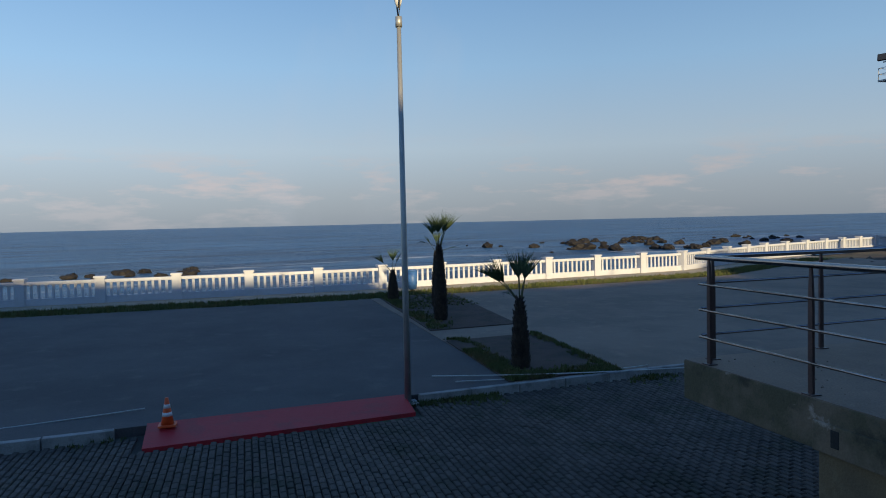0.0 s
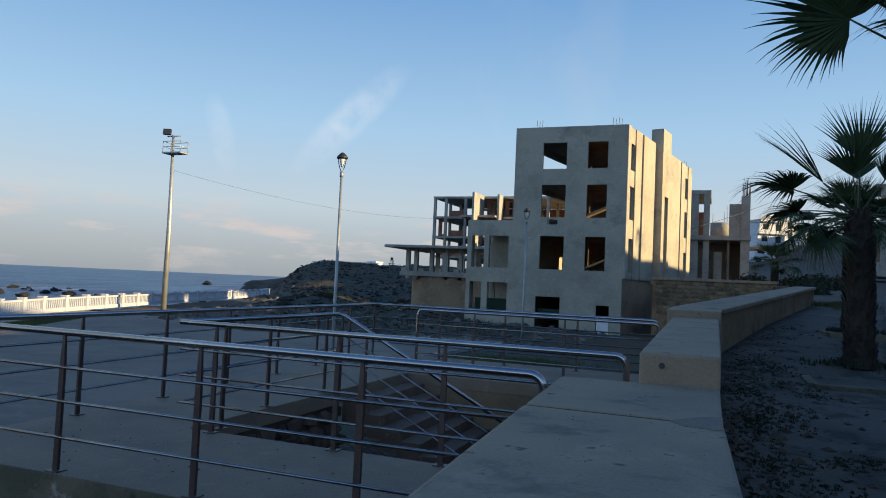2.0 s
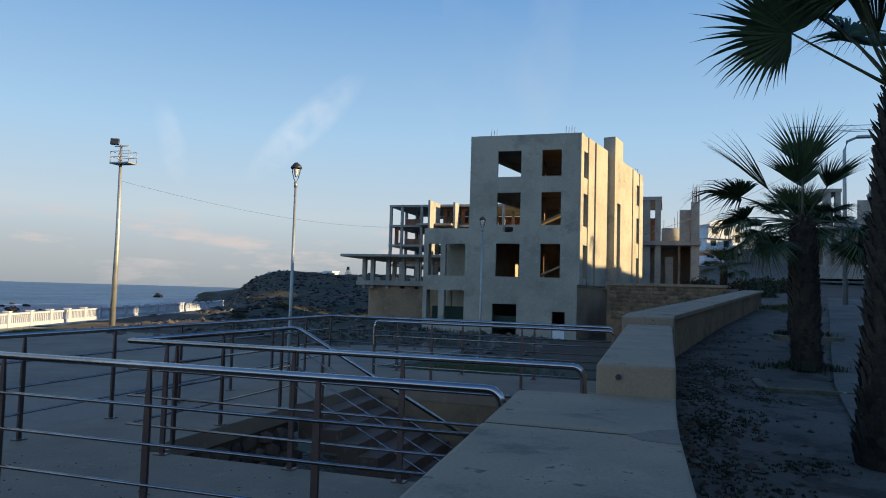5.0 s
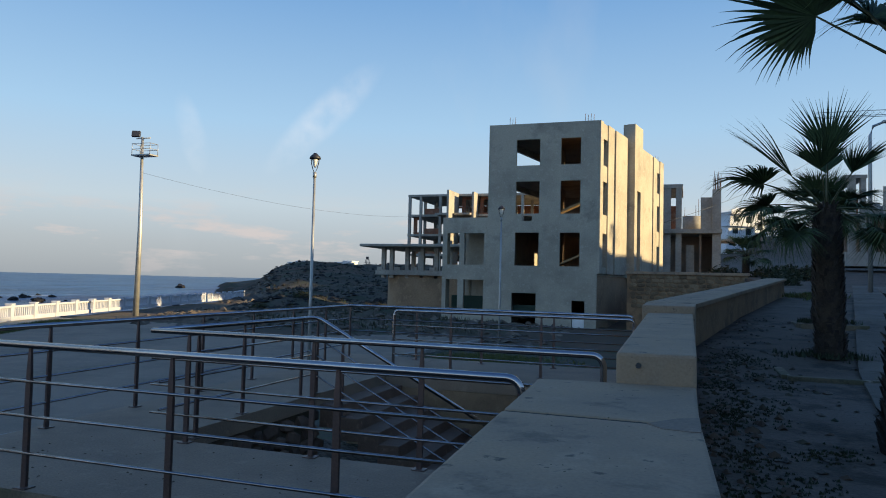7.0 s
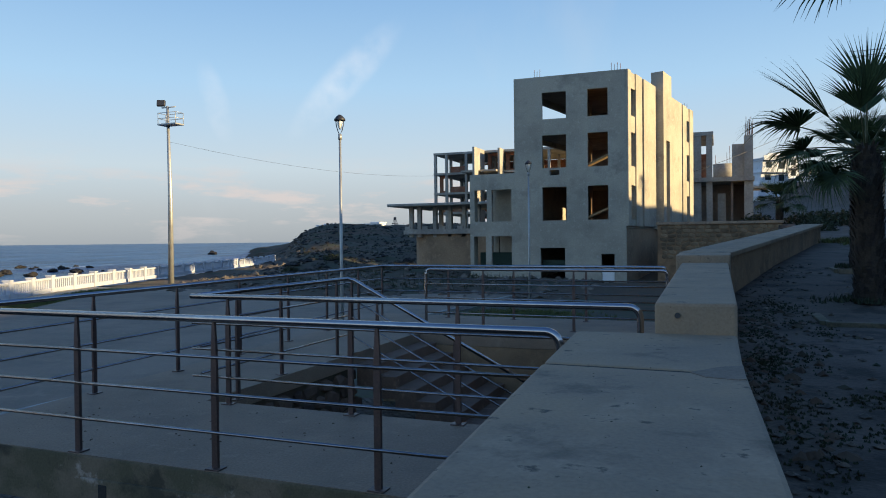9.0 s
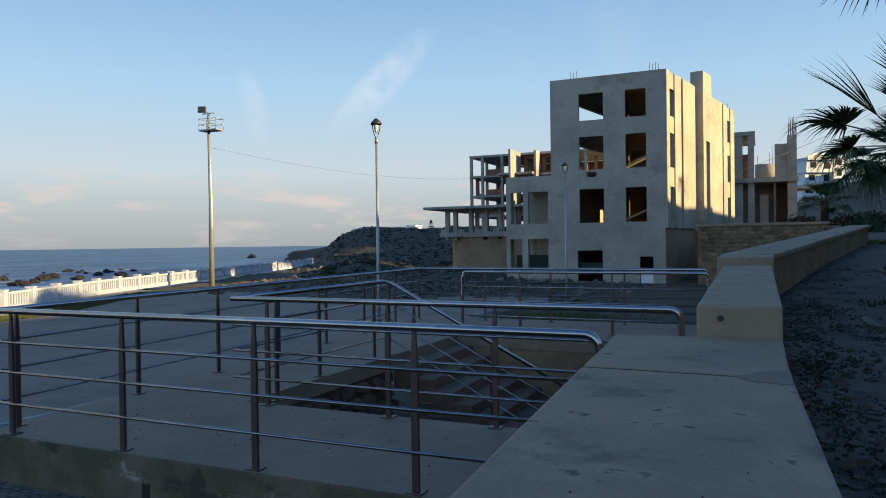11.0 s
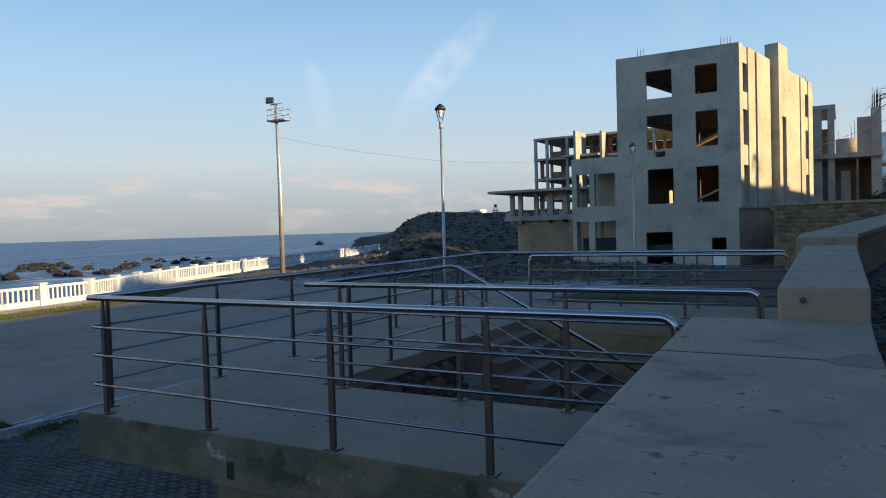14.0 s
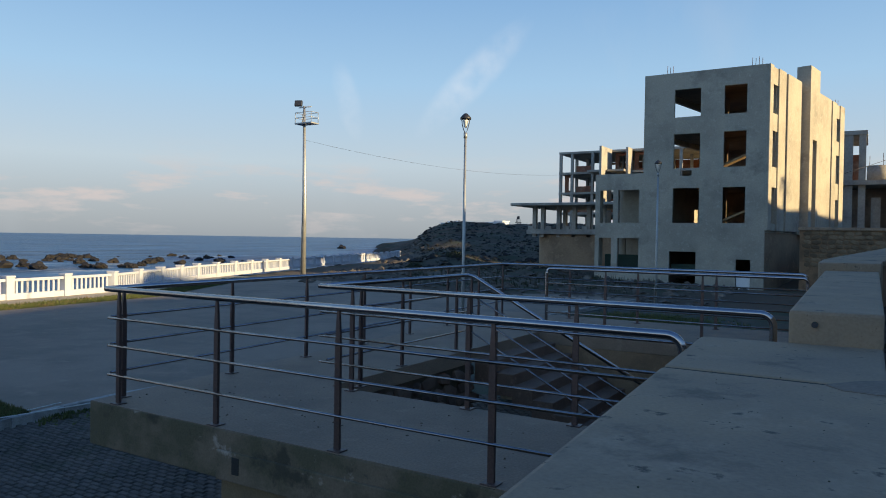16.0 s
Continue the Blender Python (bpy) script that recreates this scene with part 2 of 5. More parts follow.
# near-black colour that stands in for the shade inside gaps and holes
GAPDARK = material("dark_gap_shade", (0.03, 0.028, 0.025), 0.95, grain=(60, 0.3), bump=0.2)
KERBM = material("kerb_concrete", (0.33, 0.32, 0.30), 0.8, spots=((3, (0.20, 0.195, 0.18), 0.45, 0.62),), grain=(50, 0.15), bump=0.3, vary=0.1)
REDP = material("red_paint", (0.46, 0.018, 0.028), 0.6, spots=((2.2, (0.34, 0.025, 0.03), 0.5, 0.66), (8, (0.18, 0.11, 0.10), 0.68, 0.78)), grain=(50, 0.12), bump=0.2)
SOIL = material("dry_soil", (0.074, 0.048, 0.037), 0.95, spots=((1.2, (0.042, 0.030, 0.023), 0.45, 0.62), (4, (0.034, 0.037, 0.014), 0.56, 0.7), (20, (0.124, 0.088, 0.069), 0.62, 0.75)), grain=(40, 0.25), bump=0.7, bump_scale=25)
EARTH = material("rough_earth", (0.092, 0.056, 0.034), 0.95, spots=((0.06, (0.048, 0.044, 0.029), 0.42, 0.6), (0.3, (0.036, 0.043, 0.020), 0.5, 0.62), (1.3, (0.120, 0.098, 0.072), 0.62, 0.76)), grain=(6, 0.25), bump=0.8, bump_scale=3)
GRASSM = material("green_grass", (0.083, 0.098, 0.025), 0.85, spots=((1.5, (0.143, 0.098, 0.041), 0.5, 0.7), (0.6, (0.055, 0.074, 0.018), 0.5, 0.66)), grain=(30, 0.3), bump=0, vary=0.3)
STREETM = material("street_ground", (0.119, 0.089, 0.068), 0.9, spots=((0.5, (0.081, 0.059, 0.042), 0.42, 0.6), (1.6, (0.043, 0.032, 0.023), 0.5, 0.6), (9, (0.173, 0.138, 0.106), 0.66, 0.78)), grain=(40, 0.25), bump=0.6, bump_scale=18)
TRUNKM = material("palm_bark", (0.049, 0.036, 0.025), 0.95, spots=((8, (0.032, 0.024, 0.020), 0.45, 0.62),), grain=(40, 0.3), bump=0.6, bump_scale=30, vary=0.3)
LEAFM = material("palm_leaf", (0.034, 0.06, 0.02), 0.75, spots=((2, (0.075, 0.105, 0.03), 0.5, 0.68),), grain=(20, 0.2), bump=0, vary=0.3, world_coord=False)
STEMM = material("palm_stem", (0.07, 0.075, 0.03), 0.6, bump=0, grain=(20, 0.2))
ROCKM = material("sea_rock", (0.011, 0.009, 0.008), 0.8, spots=((0.6, (0.017, 0.014, 0.012), 0.45, 0.6), (0.05, (0.06, 0.036, 0.018), 0.66, 0.72)), grain=(4, 0.3), bump=0.8, bump_scale=3)
DSTONE = material("dirty_stone", (0.145, 0.084, 0.053), 0.9, spots=((2.5, (0.085, 0.050, 0.034), 0.45, 0.62), (0.9, (0.204, 0.084, 0.044), 0.6, 0.72)), grain=(20, 0.2), bump=0.5, bump_scale=12, vary=0.4)
STONEM = material("wall_stone", (0.216, 0.149, 0.088), 0.9, spots=((1.5, (0.144, 0.096, 0.055), 0.45, 0.62),), grain=(20, 0.2), bump=0.5, bump_scale=12, vary=0.35)
PALEB = material("pale_facade", (0.684, 0.698, 0.720), 0.8, grain=(1, 0.05), bump=0)
DARKG = material("dark_window_glass", (0.03, 0.04, 0.05), 0.15, bump=0)
WOODM = material("formwork_timber", (0.42, 0.27, 0.13), 0.8, spots=((3, (0.30, 0.19, 0.09), 0.45, 0.62),), grain=(30, 0.2), bump=0.2)
RUST = material("rusty_rebar", (0.16, 0.075, 0.04), 0.9, bump=0)
ORANGE = material("orange_plastic", (0.75, 0.11, 0.025), 0.5, grain=(30, 0.08), bump=0.05)
WHITEP = material("white_reflective_band", (0.75, 0.74, 0.72), 0.4, bump=0)
BLUEP = material("blue_plastic", (0.04, 0.12, 0.32), 0.5, bump=0.05)
CORD = material("white_cord", (0.62, 0.62, 0.60), 0.7, bump=0)
ASPH = material("dark_plaza_slab", (0.090, 0.084, 0.082), 0.85, spots=((0.3, (0.062, 0.059, 0.059), 0.42, 0.62), (1.7, (0.113, 0.104, 0.097), 0.56, 0.74)), grain=(45, 0.2), bump=0.25)
SIDEW = material("street_pavement", (0.145, 0.120, 0.095), 0.85, spots=((0.7, (0.102, 0.084, 0.065), 0.42, 0.6), (3, (0.068, 0.056, 0.042), 0.56, 0.68)), grain=(50, 0.2), bump=0.3, vary=0.12)
# step concrete darkened both for dirt and for the shade of the stair pit
STAIRC = material("dirty_shaded_step_concrete", (0.187, 0.103, 0.065), 0.85, spots=((1.2, (0.144, 0.080, 0.050), 0.42, 0.6), (6, (0.302, 0.174, 0.112), 0.58, 0.74)), grain=(50, 0.18), bump=0.25)
GREENB = material("dark_green_board", (0.02, 0.05, 0.035), 0.7, grain=(8, 0.2), bump=0)
BUSHM = material("shrub_leaf", (0.026, 0.035, 0.013), 0.8, spots=((1, (0.045, 0.038, 0.017), 0.5, 0.66),), grain=(20, 0.3), bump=0, vary=0.3)
DEBRIS = material("rubble_debris", (0.12, 0.092, 0.068), 0.9, spots=((3, (0.09, 0.08, 0.065), 0.45, 0.62), (0.8, (0.19, 0.165, 0.135), 0.58, 0.72)), grain=(30, 0.25), bump=0.5, vary=0.35)


def sea_material():
    m = bpy.data.materials.new("sea_water")
    m.use_nodes = True
    nt = m.node_tree
    n, l = nt.nodes, nt.links
    b = n["Principled BSDF"]
    b.inputs["Roughness"].default_value = 0.16
    b.inputs["IOR"].default_value = 1.33
    b.inputs["Specular IOR Level"].default_value = 0.06
    geo = n.new("ShaderNodeNewGeometry")
    rot = n.new("ShaderNodeMapping")
    rot.inputs["Rotation"].default_value = (0, 0, radians(-14))
    l.new(geo.outputs["Position"], rot.inputs[0])
    big = n.new("ShaderNodeMapping")
    big.inputs["Scale"].default_value = (0.42, 0.09, 1)
    l.new(rot.outputs[0], big.inputs[0])
    nb = n.new("ShaderNodeTexNoise")
    nb.inputs["Scale"].default_value, nb.inputs["Detail"].default_value = 1.0, 8
    nb.inputs["Roughness"].default_value = 0.62
    l.new(big.outputs[0], nb.inputs["Vector"])
    bn = n.new("ShaderNodeBump")
    bn.inputs["Strength"].default_value, bn.inputs["Distance"].default_value = 1.0, 0.9
    l.new(nb.outputs["Fac"], bn.inputs["Height"])
    l.new(bn.outputs[0], b.inputs["Normal"])
    # lines of surf that fade out to sea
    fm = n.new("ShaderNodeMapping")
    fm.inputs["Scale"].default_value = (0.2, 0.035, 1)
    l.new(rot.outputs[0], fm.inputs[0])
    nf = n.new("ShaderNodeTexNoise")
    nf.inputs["Scale"].default_value, nf.inputs["Detail"].default_value, nf.inputs["Distortion"].default_value = 1.0, 9, 0.6
    nf.inputs["Roughness"].default_value = 0.6
    l.new(fm.outputs[0], nf.inputs["Vector"])
    sp = n.new("ShaderNodeSeparateXYZ")
    l.new(rot.outputs[0], sp.inputs[0])
    near = n.new("ShaderNodeMapRange")
    near.inputs[1].default_value, near.inputs[2].default_value = -330, -50
    near.inputs[3].default_value, near.inputs[4].default_value = -0.10, 0.12
    l.new(sp.outputs[0], near.inputs[0])
    ad = n.new("ShaderNodeMath")
    l.new(nf.outputs["Fac"], ad.inputs[0])
    l.new(near.outputs[0], ad.inputs[1])
    fr = n.new("ShaderNodeMapRange")
    fr.inputs[1].default_value, fr.inputs[2].default_value = 0.66, 0.80
    l.new(ad.outputs[0], fr.inputs[0])
    mx = n.new("ShaderNodeMix")
    mx.data_type = "RGBA"
    mx.inputs[6].default_value = (0.02, 0.075, 0.17, 1)
    mx.inputs[7].default_value = (0.75, 0.78, 0.8, 1)
    l.new(fr.outputs[0], mx.inputs[0])
    # ripple streaks: the light and dark of waves painted into the base colour
    st = n.new("ShaderNodeMapping")
    st.inputs["Scale"].default_value = (0.075, 0.016, 1)
    l.new(rot.outputs[0], st.inputs[0])
    ns = n.new("ShaderNodeTexNoise")
    ns.inputs["Scale"].default_value, ns.inputs["Detail"].default_value, ns.inputs["Roughness"].default_value = 1.0, 8, 0.7
    l.new(st.outputs[0], ns.inputs["Vector"])
    ms = n.new("ShaderNodeMapRange")
    ms.inputs[1].default_value, ms.inputs[2].default_value = 0.40, 0.64
    l.new(ns.outputs["Fac"], ms.inputs[0])
    mw = n.new("ShaderNodeMix")
    mw.data_type = "RGBA"
    mw.inputs[6].default_value, mw.inputs[7].default_value = (0.005, 0.032, 0.095, 1), (0.05, 0.15, 0.30, 1)
    l.new(ms.outputs[0], mw.inputs[0])
    l.new(mw.outputs[2], mx.inputs[6])
    l.new(mx.outputs[2], b.inputs["Base Color"])
    rr = n.new("ShaderNodeMapRange")
    rr.inputs[3].default_value, rr.inputs[4].default_value = 0.3, 0.8
    l.new(fr.outputs[0], rr.inputs[0])
    l.new(rr.outputs[0], b.inputs["Roughness"])
    return m


SEA = sea_material()


# ------------------------------------------------------------ mesh helpers
def add_box(bm, x0, x1, y0, y1, z0, z1, m=None):
    vs = [bm.verts.new(v) for v in ((x0, y0, z0), (x1, y0, z0), (x1, y1, z0), (x0, y1, z0), (x0, y0, z1), (x1, y0, z1), (x1, y1, z1), (x0, y1, z1))]
    if m is not None:
        for v in vs:
            v.co = m @ v.co
    for f in ((0, 3, 2, 1), (4, 5, 6, 7), (0, 1, 5, 4), (1, 2, 6, 5), (2, 3, 7, 6), (3, 0, 4, 7)):
        bm.faces.new([vs[i] for i in f])
    return vs


def boxes(*rows):
    bm = bmesh.new()
    for r in rows:
        add_box(bm, *r)
    return bm


def bevelled(bm, width=0.01, segments=2):
    bmesh.ops.bevel(bm, geom=list(bm.edges), offset=width, segments=segments, affect="EDGES", profile=0.6)
    return bm


def prism(bm, outline, z0, z1):
    """A solid over a plan outline (anticlockwise); z0 and z1 may be one height or one for each corner."""
    k = len(outline)
    lo = [z0] * k if not isinstance(z0, (list, tuple)) else z0
    hi = [z1] * k if not isinstance(z1, (list, tuple)) else z1
    a = [bm.verts.new((x, y, lo[i])) for i, (x, y) in enumerate(outline)]
    b = [bm.verts.new((x, y, hi[i])) for i, (x, y) in enumerate(outline)]
    bm.faces.new(b)
    bm.faces.new(a[::-1])
    for i in range(k):
        j = (i + 1) % k
        bm.faces.new((a[i], a[j], b[j], b[i]))
    return bm


def tube(bm, pts, r, sides=10, cap=True):
    """A round bar swept along points; r: one radius or one for each point."""
    pts = [Vector(p) for p in pts]
    rings = []
    for i, p in enumerate(pts):
        d = (pts[min(i + 1, len(pts) - 1)] - pts[max(i - 1, 0)]).normalized()
        up = Vector((0, 0, 1)) if abs(d.z) < 0.9 else Vector((1, 0, 0))
        u = d.cross(up).normalized()
        w = u.cross(d)
        rad = r[i] if isinstance(r, (list, tuple)) else r
        rings.append([bm.verts.new(p + (u * math.cos(a) + w * math.sin(a)) * rad) for a in (2 * math.pi * k / sides for k in range(sides))])
    for a, b in zip(rings, rings[1:]):
        for k in range(sides):
            f = bm.faces.new((a[k], a[(k + 1) % sides], b[(k + 1) % sides], b[k]))
            f.smooth = True
    if cap:
        bm.faces.new(rings[0][::-1])
        bm.faces.new(rings[-1])
    return bm


def mesh_of(name, bm, mat):
    bmesh.ops.recalc_face_normals(bm, faces=bm.faces)
    me = bpy.data.meshes.new(name)
    bm.to_mesh(me)
    bm.free()
    me.materials.append(mat)
    return me


def part(name, bm, mat, parent, label=""):
    ob = new(name, mesh_of(name, bm, mat) if isinstance(bm, bmesh.types.BMesh) else bm)
    ob.parent = parent
    return tagged(ob, label)


def thing(name, label, category, group="", kind="", at=None):
    ob = new(name)
    if at is not None:
        ob.matrix_basis = at
    return tagged(ob, label, category, group, kind)


def solid(name, bm, mat, label, category="", group="", kind=""):
    return tagged(new(name, mesh_of(name, bm, mat)), label, category, group, kind)


def panel(bm, length, z0, z1, thick, holes, m):
    """A wall with openings, along local x from 0 to length, y from 0 to thick; holes: (x0, x1, z0, z1)."""
    xs = sorted({0, length, *(v for h in holes for v in h[:2])})
    zs = sorted({z0, z1, *(v for h in holes for v in h[2:])})
    full = [[not any(h[0] <= (xs[i] + xs[i + 1]) / 2 <= h[1] and h[2] <= (zs[j] + zs[j + 1]) / 2 <= h[3] for h in holes) for j in range(len(zs) - 1)] for i in range(len(xs) - 1)]
    cache = {}

    def v(i, j, k):
        if (i, j, k) not in cache:
            cache[i, j, k] = bm.verts.new(m @ Vector((xs[i], thick * k, zs[j])))
        return cache[i, j, k]

    ni, nj = len(xs) - 1, len(zs) - 1
    for i in range(ni):
        for j in range(nj):
            if not full[i][j]:
                continue
            bm.faces.new((v(i, j, 0), v(i + 1, j, 0), v(i + 1, j + 1, 0), v(i, j + 1, 0)))
            bm.faces.new((v(i, j, 1), v(i, j + 1, 1), v(i + 1, j + 1, 1), v(i + 1, j, 1)))
            if i == 0 or not full[i - 1][j]:
                bm.faces.new((v(i, j, 0), v(i, j + 1, 0), v(i, j + 1, 1), v(i, j, 1)))
            if i == ni - 1 or not full[i + 1][j]:
                bm.faces.new((v(i + 1, j, 0), v(i + 1, j, 1), v(i + 1, j + 1, 1), v(i + 1, j + 1, 0)))
            if j == 0 or not full[i][j - 1]:
                bm.faces.new((v(i, j, 0), v(i, j, 1), v(i + 1, j, 1), v(i + 1, j, 0)))
            if j == nj - 1 or not full[i][j + 1]:
                bm.faces.new((v(i, j + 1, 0), v(i + 1, j + 1, 0), v(i + 1, j + 1, 1), v(i, j + 1, 1)))
    return bm


def lerp(rows, t):
    """Value at t along rows of (t, value), straight between them."""
    if t <= rows[0][0]:
        return rows[0][1]
    for (a, va), (b, vb) in zip(rows, rows[1:]):
        if t <= b:
            return va + (vb - va) * (t - a) / (b - a)
    return rows[-1][1]


# ------------------------------------------------------------ lie of the land
LOW = -1.75                                            # the plaza; the raised deck lies at 0
SEA_Z = -4.6
COAST = [(-150, -30), (-24, -26.8), (-14.4, -27.4), (-0.3, -27.4), (19.9, -30), (31.5, -36.5), (46.5, -42.5), (87.3, -58), (140, -88), (400, -230)]
HILL = [(-2, 4.0), (12, 5.0), (20, 4.6), (24, 4.4), (28, 4.6), (30.4, 4.9), (31.7, 4.5), (32.3, 3.9), (32.86, 2.1), (33.3, 0.4), (34, -1.2), (35.3, -2.2), (36.5, -3.4), (38.5, -6)]
STREET = [(-60, -0.2), (-6, 0.0), (3.2, 0.2), (8, 0.38), (14, 0.95), (20, 1.35), (40, 2.1), (75, 3.0), (150, 7.0), (400, 30)]


def land(x, y):
    """Height of the lower ground."""
    edge = lerp(COAST, y) - 1.0
    z = LOW - 0.12
    dx, dy = x - 6, y + 4
    d = math.hypot(dx, dy)
    if d > 38 and y > 10:
        k = min(1, (d - 38) / 14) * max(0, min(1, (x - edge - 6) / 6))
        z += k * (0.55 + 0.9 * noise.noise((x * 0.09, y * 0.09, 0)) + 0.35 * noise.noise((x * 0.4, y * 0.4, 3)))
    a = math.degrees(math.atan2(-dx, dy))
    if d > 95 and y > 0:
        k = min(1, max(0, (d - 95) / 80))
        k = k * k * (3 - 2 * k)
        z += k * (lerp(HILL, a) - LOW) * (1 + 0.12 * noise.noise((x * 0.03, y * 0.03, 7))) + k * (1.0 * noise.noise((x * 0.1, y * 0.1, 5)) + 0.8 * noise.noise((x * 0.3, y * 0.3, 5)) + 0.5 * noise.noise((x * 0.8, y * 0.8, 6)))
    if x < edge:
        if d < 120 or a > 38:
            z = max(-8, z - (edge - x) * 0.9)
        else:
            z -= 0
    if a > 36 and d > 120:
        z = min(z, -6)
    return z


def build_ground():
    xs = sorted({*np.round(np.arange(-116, 40, 1.6), 2).tolist(), *range(-332, -116, 6), *range(40, 420, 12)})
    ys = sorted({*np.round(np.arange(-40, 110, 1.6), 2).tolist(), *range(-320, -40, 14), *range(110, 200, 2), *range(200, 430, 6)})
    verts = [(x, y, land(x, y)) for y in ys for x in xs]
    w = len(xs)
    faces = [(j * w + i, j * w + i + 1, (j + 1) * w + i + 1, (j + 1) * w + i) for j in range(len(ys) - 1) for i in range(w - 1)]
    me = bpy.data.meshes.new("ground")
    me.from_pydata(verts, [], faces)
    me.materials.append(EARTH)
    for p in me.polygons:
        p.use_smooth = True
    tagged(new("ground", me), "brown bare earth and scrub along the shore", "ground", kind="structure")


build_ground()
bm = bmesh.new()
ring = [bm.verts.new((4700 * math.cos(a), 4700 * math.sin(a), SEA_Z)) for a in (2 * math.pi * k / 64 for k in range(64))]
bm.faces.new(ring)
solid("sea", bm, SEA, "blue sea with lines of white surf", "sea", kind="structure")


def slab_on_plaza(name, outline, top, mat, label, cat, thick=0.3):
    return solid(name, prism(bmesh.new(), outline, LOW - thick, top), mat, label, cat, kind="structure")


# plaza of cast concrete, grass verge and promenade along the balustrade
KERB = [(-40, -4.6), (-8, -5.7), (4.5, -6.9), (20, -6.2), (38, -5.0)]


def kerb_x(y):
    return lerp(KERB, y)


def coast_x(y):
    return lerp(COAST, y)


YS = [-40, -24, -14.4, -7, -0.3, 6, 13, 19.9, 26, 31.5, 36]
NY, SY = [0.52] + [y for y in YS if y > 1], [y for y in YS if y < 0] + [0.5]
slab_on_plaza("plaza", [(kerb_x(y) - 0.12, y) for y in NY] + [(coast_x(y) + 4.4, y) for y in NY[::-1]], LOW + 0.1, CONC, "wide grey cast concrete plaza, stained and worn", "pavement")
slab_on_plaza("plaza_south", [(kerb_x(y) - 0.12, y) for y in SY] + [(coast_x(y) + 4.4, y) for y in SY[::-1]], LOW + 0.096, ASPH, "dark weathered slab of the southern plaza", "pavement")
slab_on_plaza("promenade", [(coast_x(y) + 2.2, y) for y in YS] + [(coast_x(y) - 1.0, y) for y in YS[::-1]], LOW + 0.08, SAND, "pale sandy concrete walk beside the white balustrade", "pavement")
slab_on_plaza("grass_verge", [(coast_x(y) + 4.4, y) for y in YS] + [(coast_x(y) + 2.2, y) for y in YS[::-1]], LOW + 0.06, GRASSM, "strip of green and yellowed grass beside the walk", "grass")
slab_on_plaza("paving_bed", [(5.6, -40), (5.6, 9), (-1.5, 40), (-5.0, 40)] + [(kerb_x(y) - 0.1, y) for y in (38, 20, 4.5, -8, -40)], LOW - 0.05, JOINT, "dirt and moss between grey pavers", "road")


# ------------------------------------------------------------ upper street, hillside and added shading ridges
def upper(x, y):
    z = lerp(STREET, y)
    start = 21 + max(0, y - 35) * 0.30
    # unseen ridge to the east, heights stepped to shade plaza, balustrade and tower
    top = lerp([(-30, 13.6), (0, 13.3), (4.4, 13.3), (7, 11.6), (23, 11.6), (28, 14.7), (46, 14.7), (51, 13.6), (56, 13.6), (110, 13.4), (160, 14), (400, 24)], y)
    if y > 95:
        start -= (y - 95) * 0.55
    k = max(0, min(1, (x - start) / 15))
    z += (top - z) * k * k * (3 - 2 * k) if top > z else 0
    # higher unseen hill, added out of view to shade the headland
    k2 = max(0, min(1, (x - 54 - max(0, y - 170) * 0.35) / 20)) * max(0, min(1, (y - 104) / 16))
    z += max(0, lerp([(172, 46), (182, 26)], y) - z) * k2
    # another unseen ridge, added to shade the ground beyond the tower
    k3 = max(0, min(1, (x - 40) / 16)) * max(0, min(1, (y - 87) / 3))
    z += max(0, 25 - z) * k3
    if x > 9:
        z += 0.05 * noise.noise((x * 0.5, y * 0.5, 2)) + 0.5 * k * noise.noise((x * 0.15, y * 0.15, 4))
    return z


def build_street():
    xs = [5.9, 6.05] + [round(v, 2) for v in np.arange(6.4, 24, 0.8)] + list(range(24, 120, 3)) + list(range(120, 420, 15))
    ys = list(range(-320, -40, 20)) + [round(v, 2) for v in np.arange(-40, 60, 1.0)] + list(range(60, 430, 6))
    verts = []
    for y in ys:
        left = 5.85 if y < 9 else lerp([(9, 5.85), (22, 9.05), (50.9, 10.3), (52, 4.0), (80, 3.0), (150, -8), (400, -60)], y)
        for i, x in enumerate(xs):
            px = left + (x - 5.9)
            z = upper(px, y)
            verts.append((px, y, z if i else z - 2.5))
    w = len(xs)
    faces = [(j * w + i, j * w + i + 1, (j + 1) * w + i + 1, (j + 1) * w + i) for j in range(len(ys) - 1) for i in range(w - 1)]
    me = bpy.data.meshes.new("street")
    me.from_pydata(verts, [], faces)
    me.materials.append(STREETM)
    for p in me.polygons:
        p.use_smooth = True
    tagged(new("street", me), "dusty earth and paving of the upper street rising to a hillside, with unseen ridges added for shade", "street", kind="structure")


build_street()

# ------------------------------------------------------------ the low wall beside the camera
wall = thing("wall_low", "low concrete wall with a broad pale cap", "wall", kind="structure")


def wall_piece(name, outline, z0, z1, mat, width=0.018):
    bm = prism(bmesh.new(), outline, z0, z1)
    bmesh.ops.recalc_face_normals(bm, faces=bm.faces)
    bmesh.ops.bevel(bm, geom=list(bm.edges), offset=width, segments=2, affect="EDGES", profile=0.6)
    return part(name, bm, mat, wall)


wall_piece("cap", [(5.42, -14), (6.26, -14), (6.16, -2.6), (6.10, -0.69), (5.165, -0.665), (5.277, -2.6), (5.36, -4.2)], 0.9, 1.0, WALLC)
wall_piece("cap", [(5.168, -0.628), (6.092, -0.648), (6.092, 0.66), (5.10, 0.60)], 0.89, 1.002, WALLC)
# strip set nearly flush in the gap, dark in place of its shade
part("joint", prism(bmesh.new(), [(5.18, -0.72), (6.085, -0.74), (6.085, -0.60), (5.18, -0.58)], 0.9, 0.9935), GAPDARK, wall, "dark strip in the cap joint, coloured for the shade of the gap")
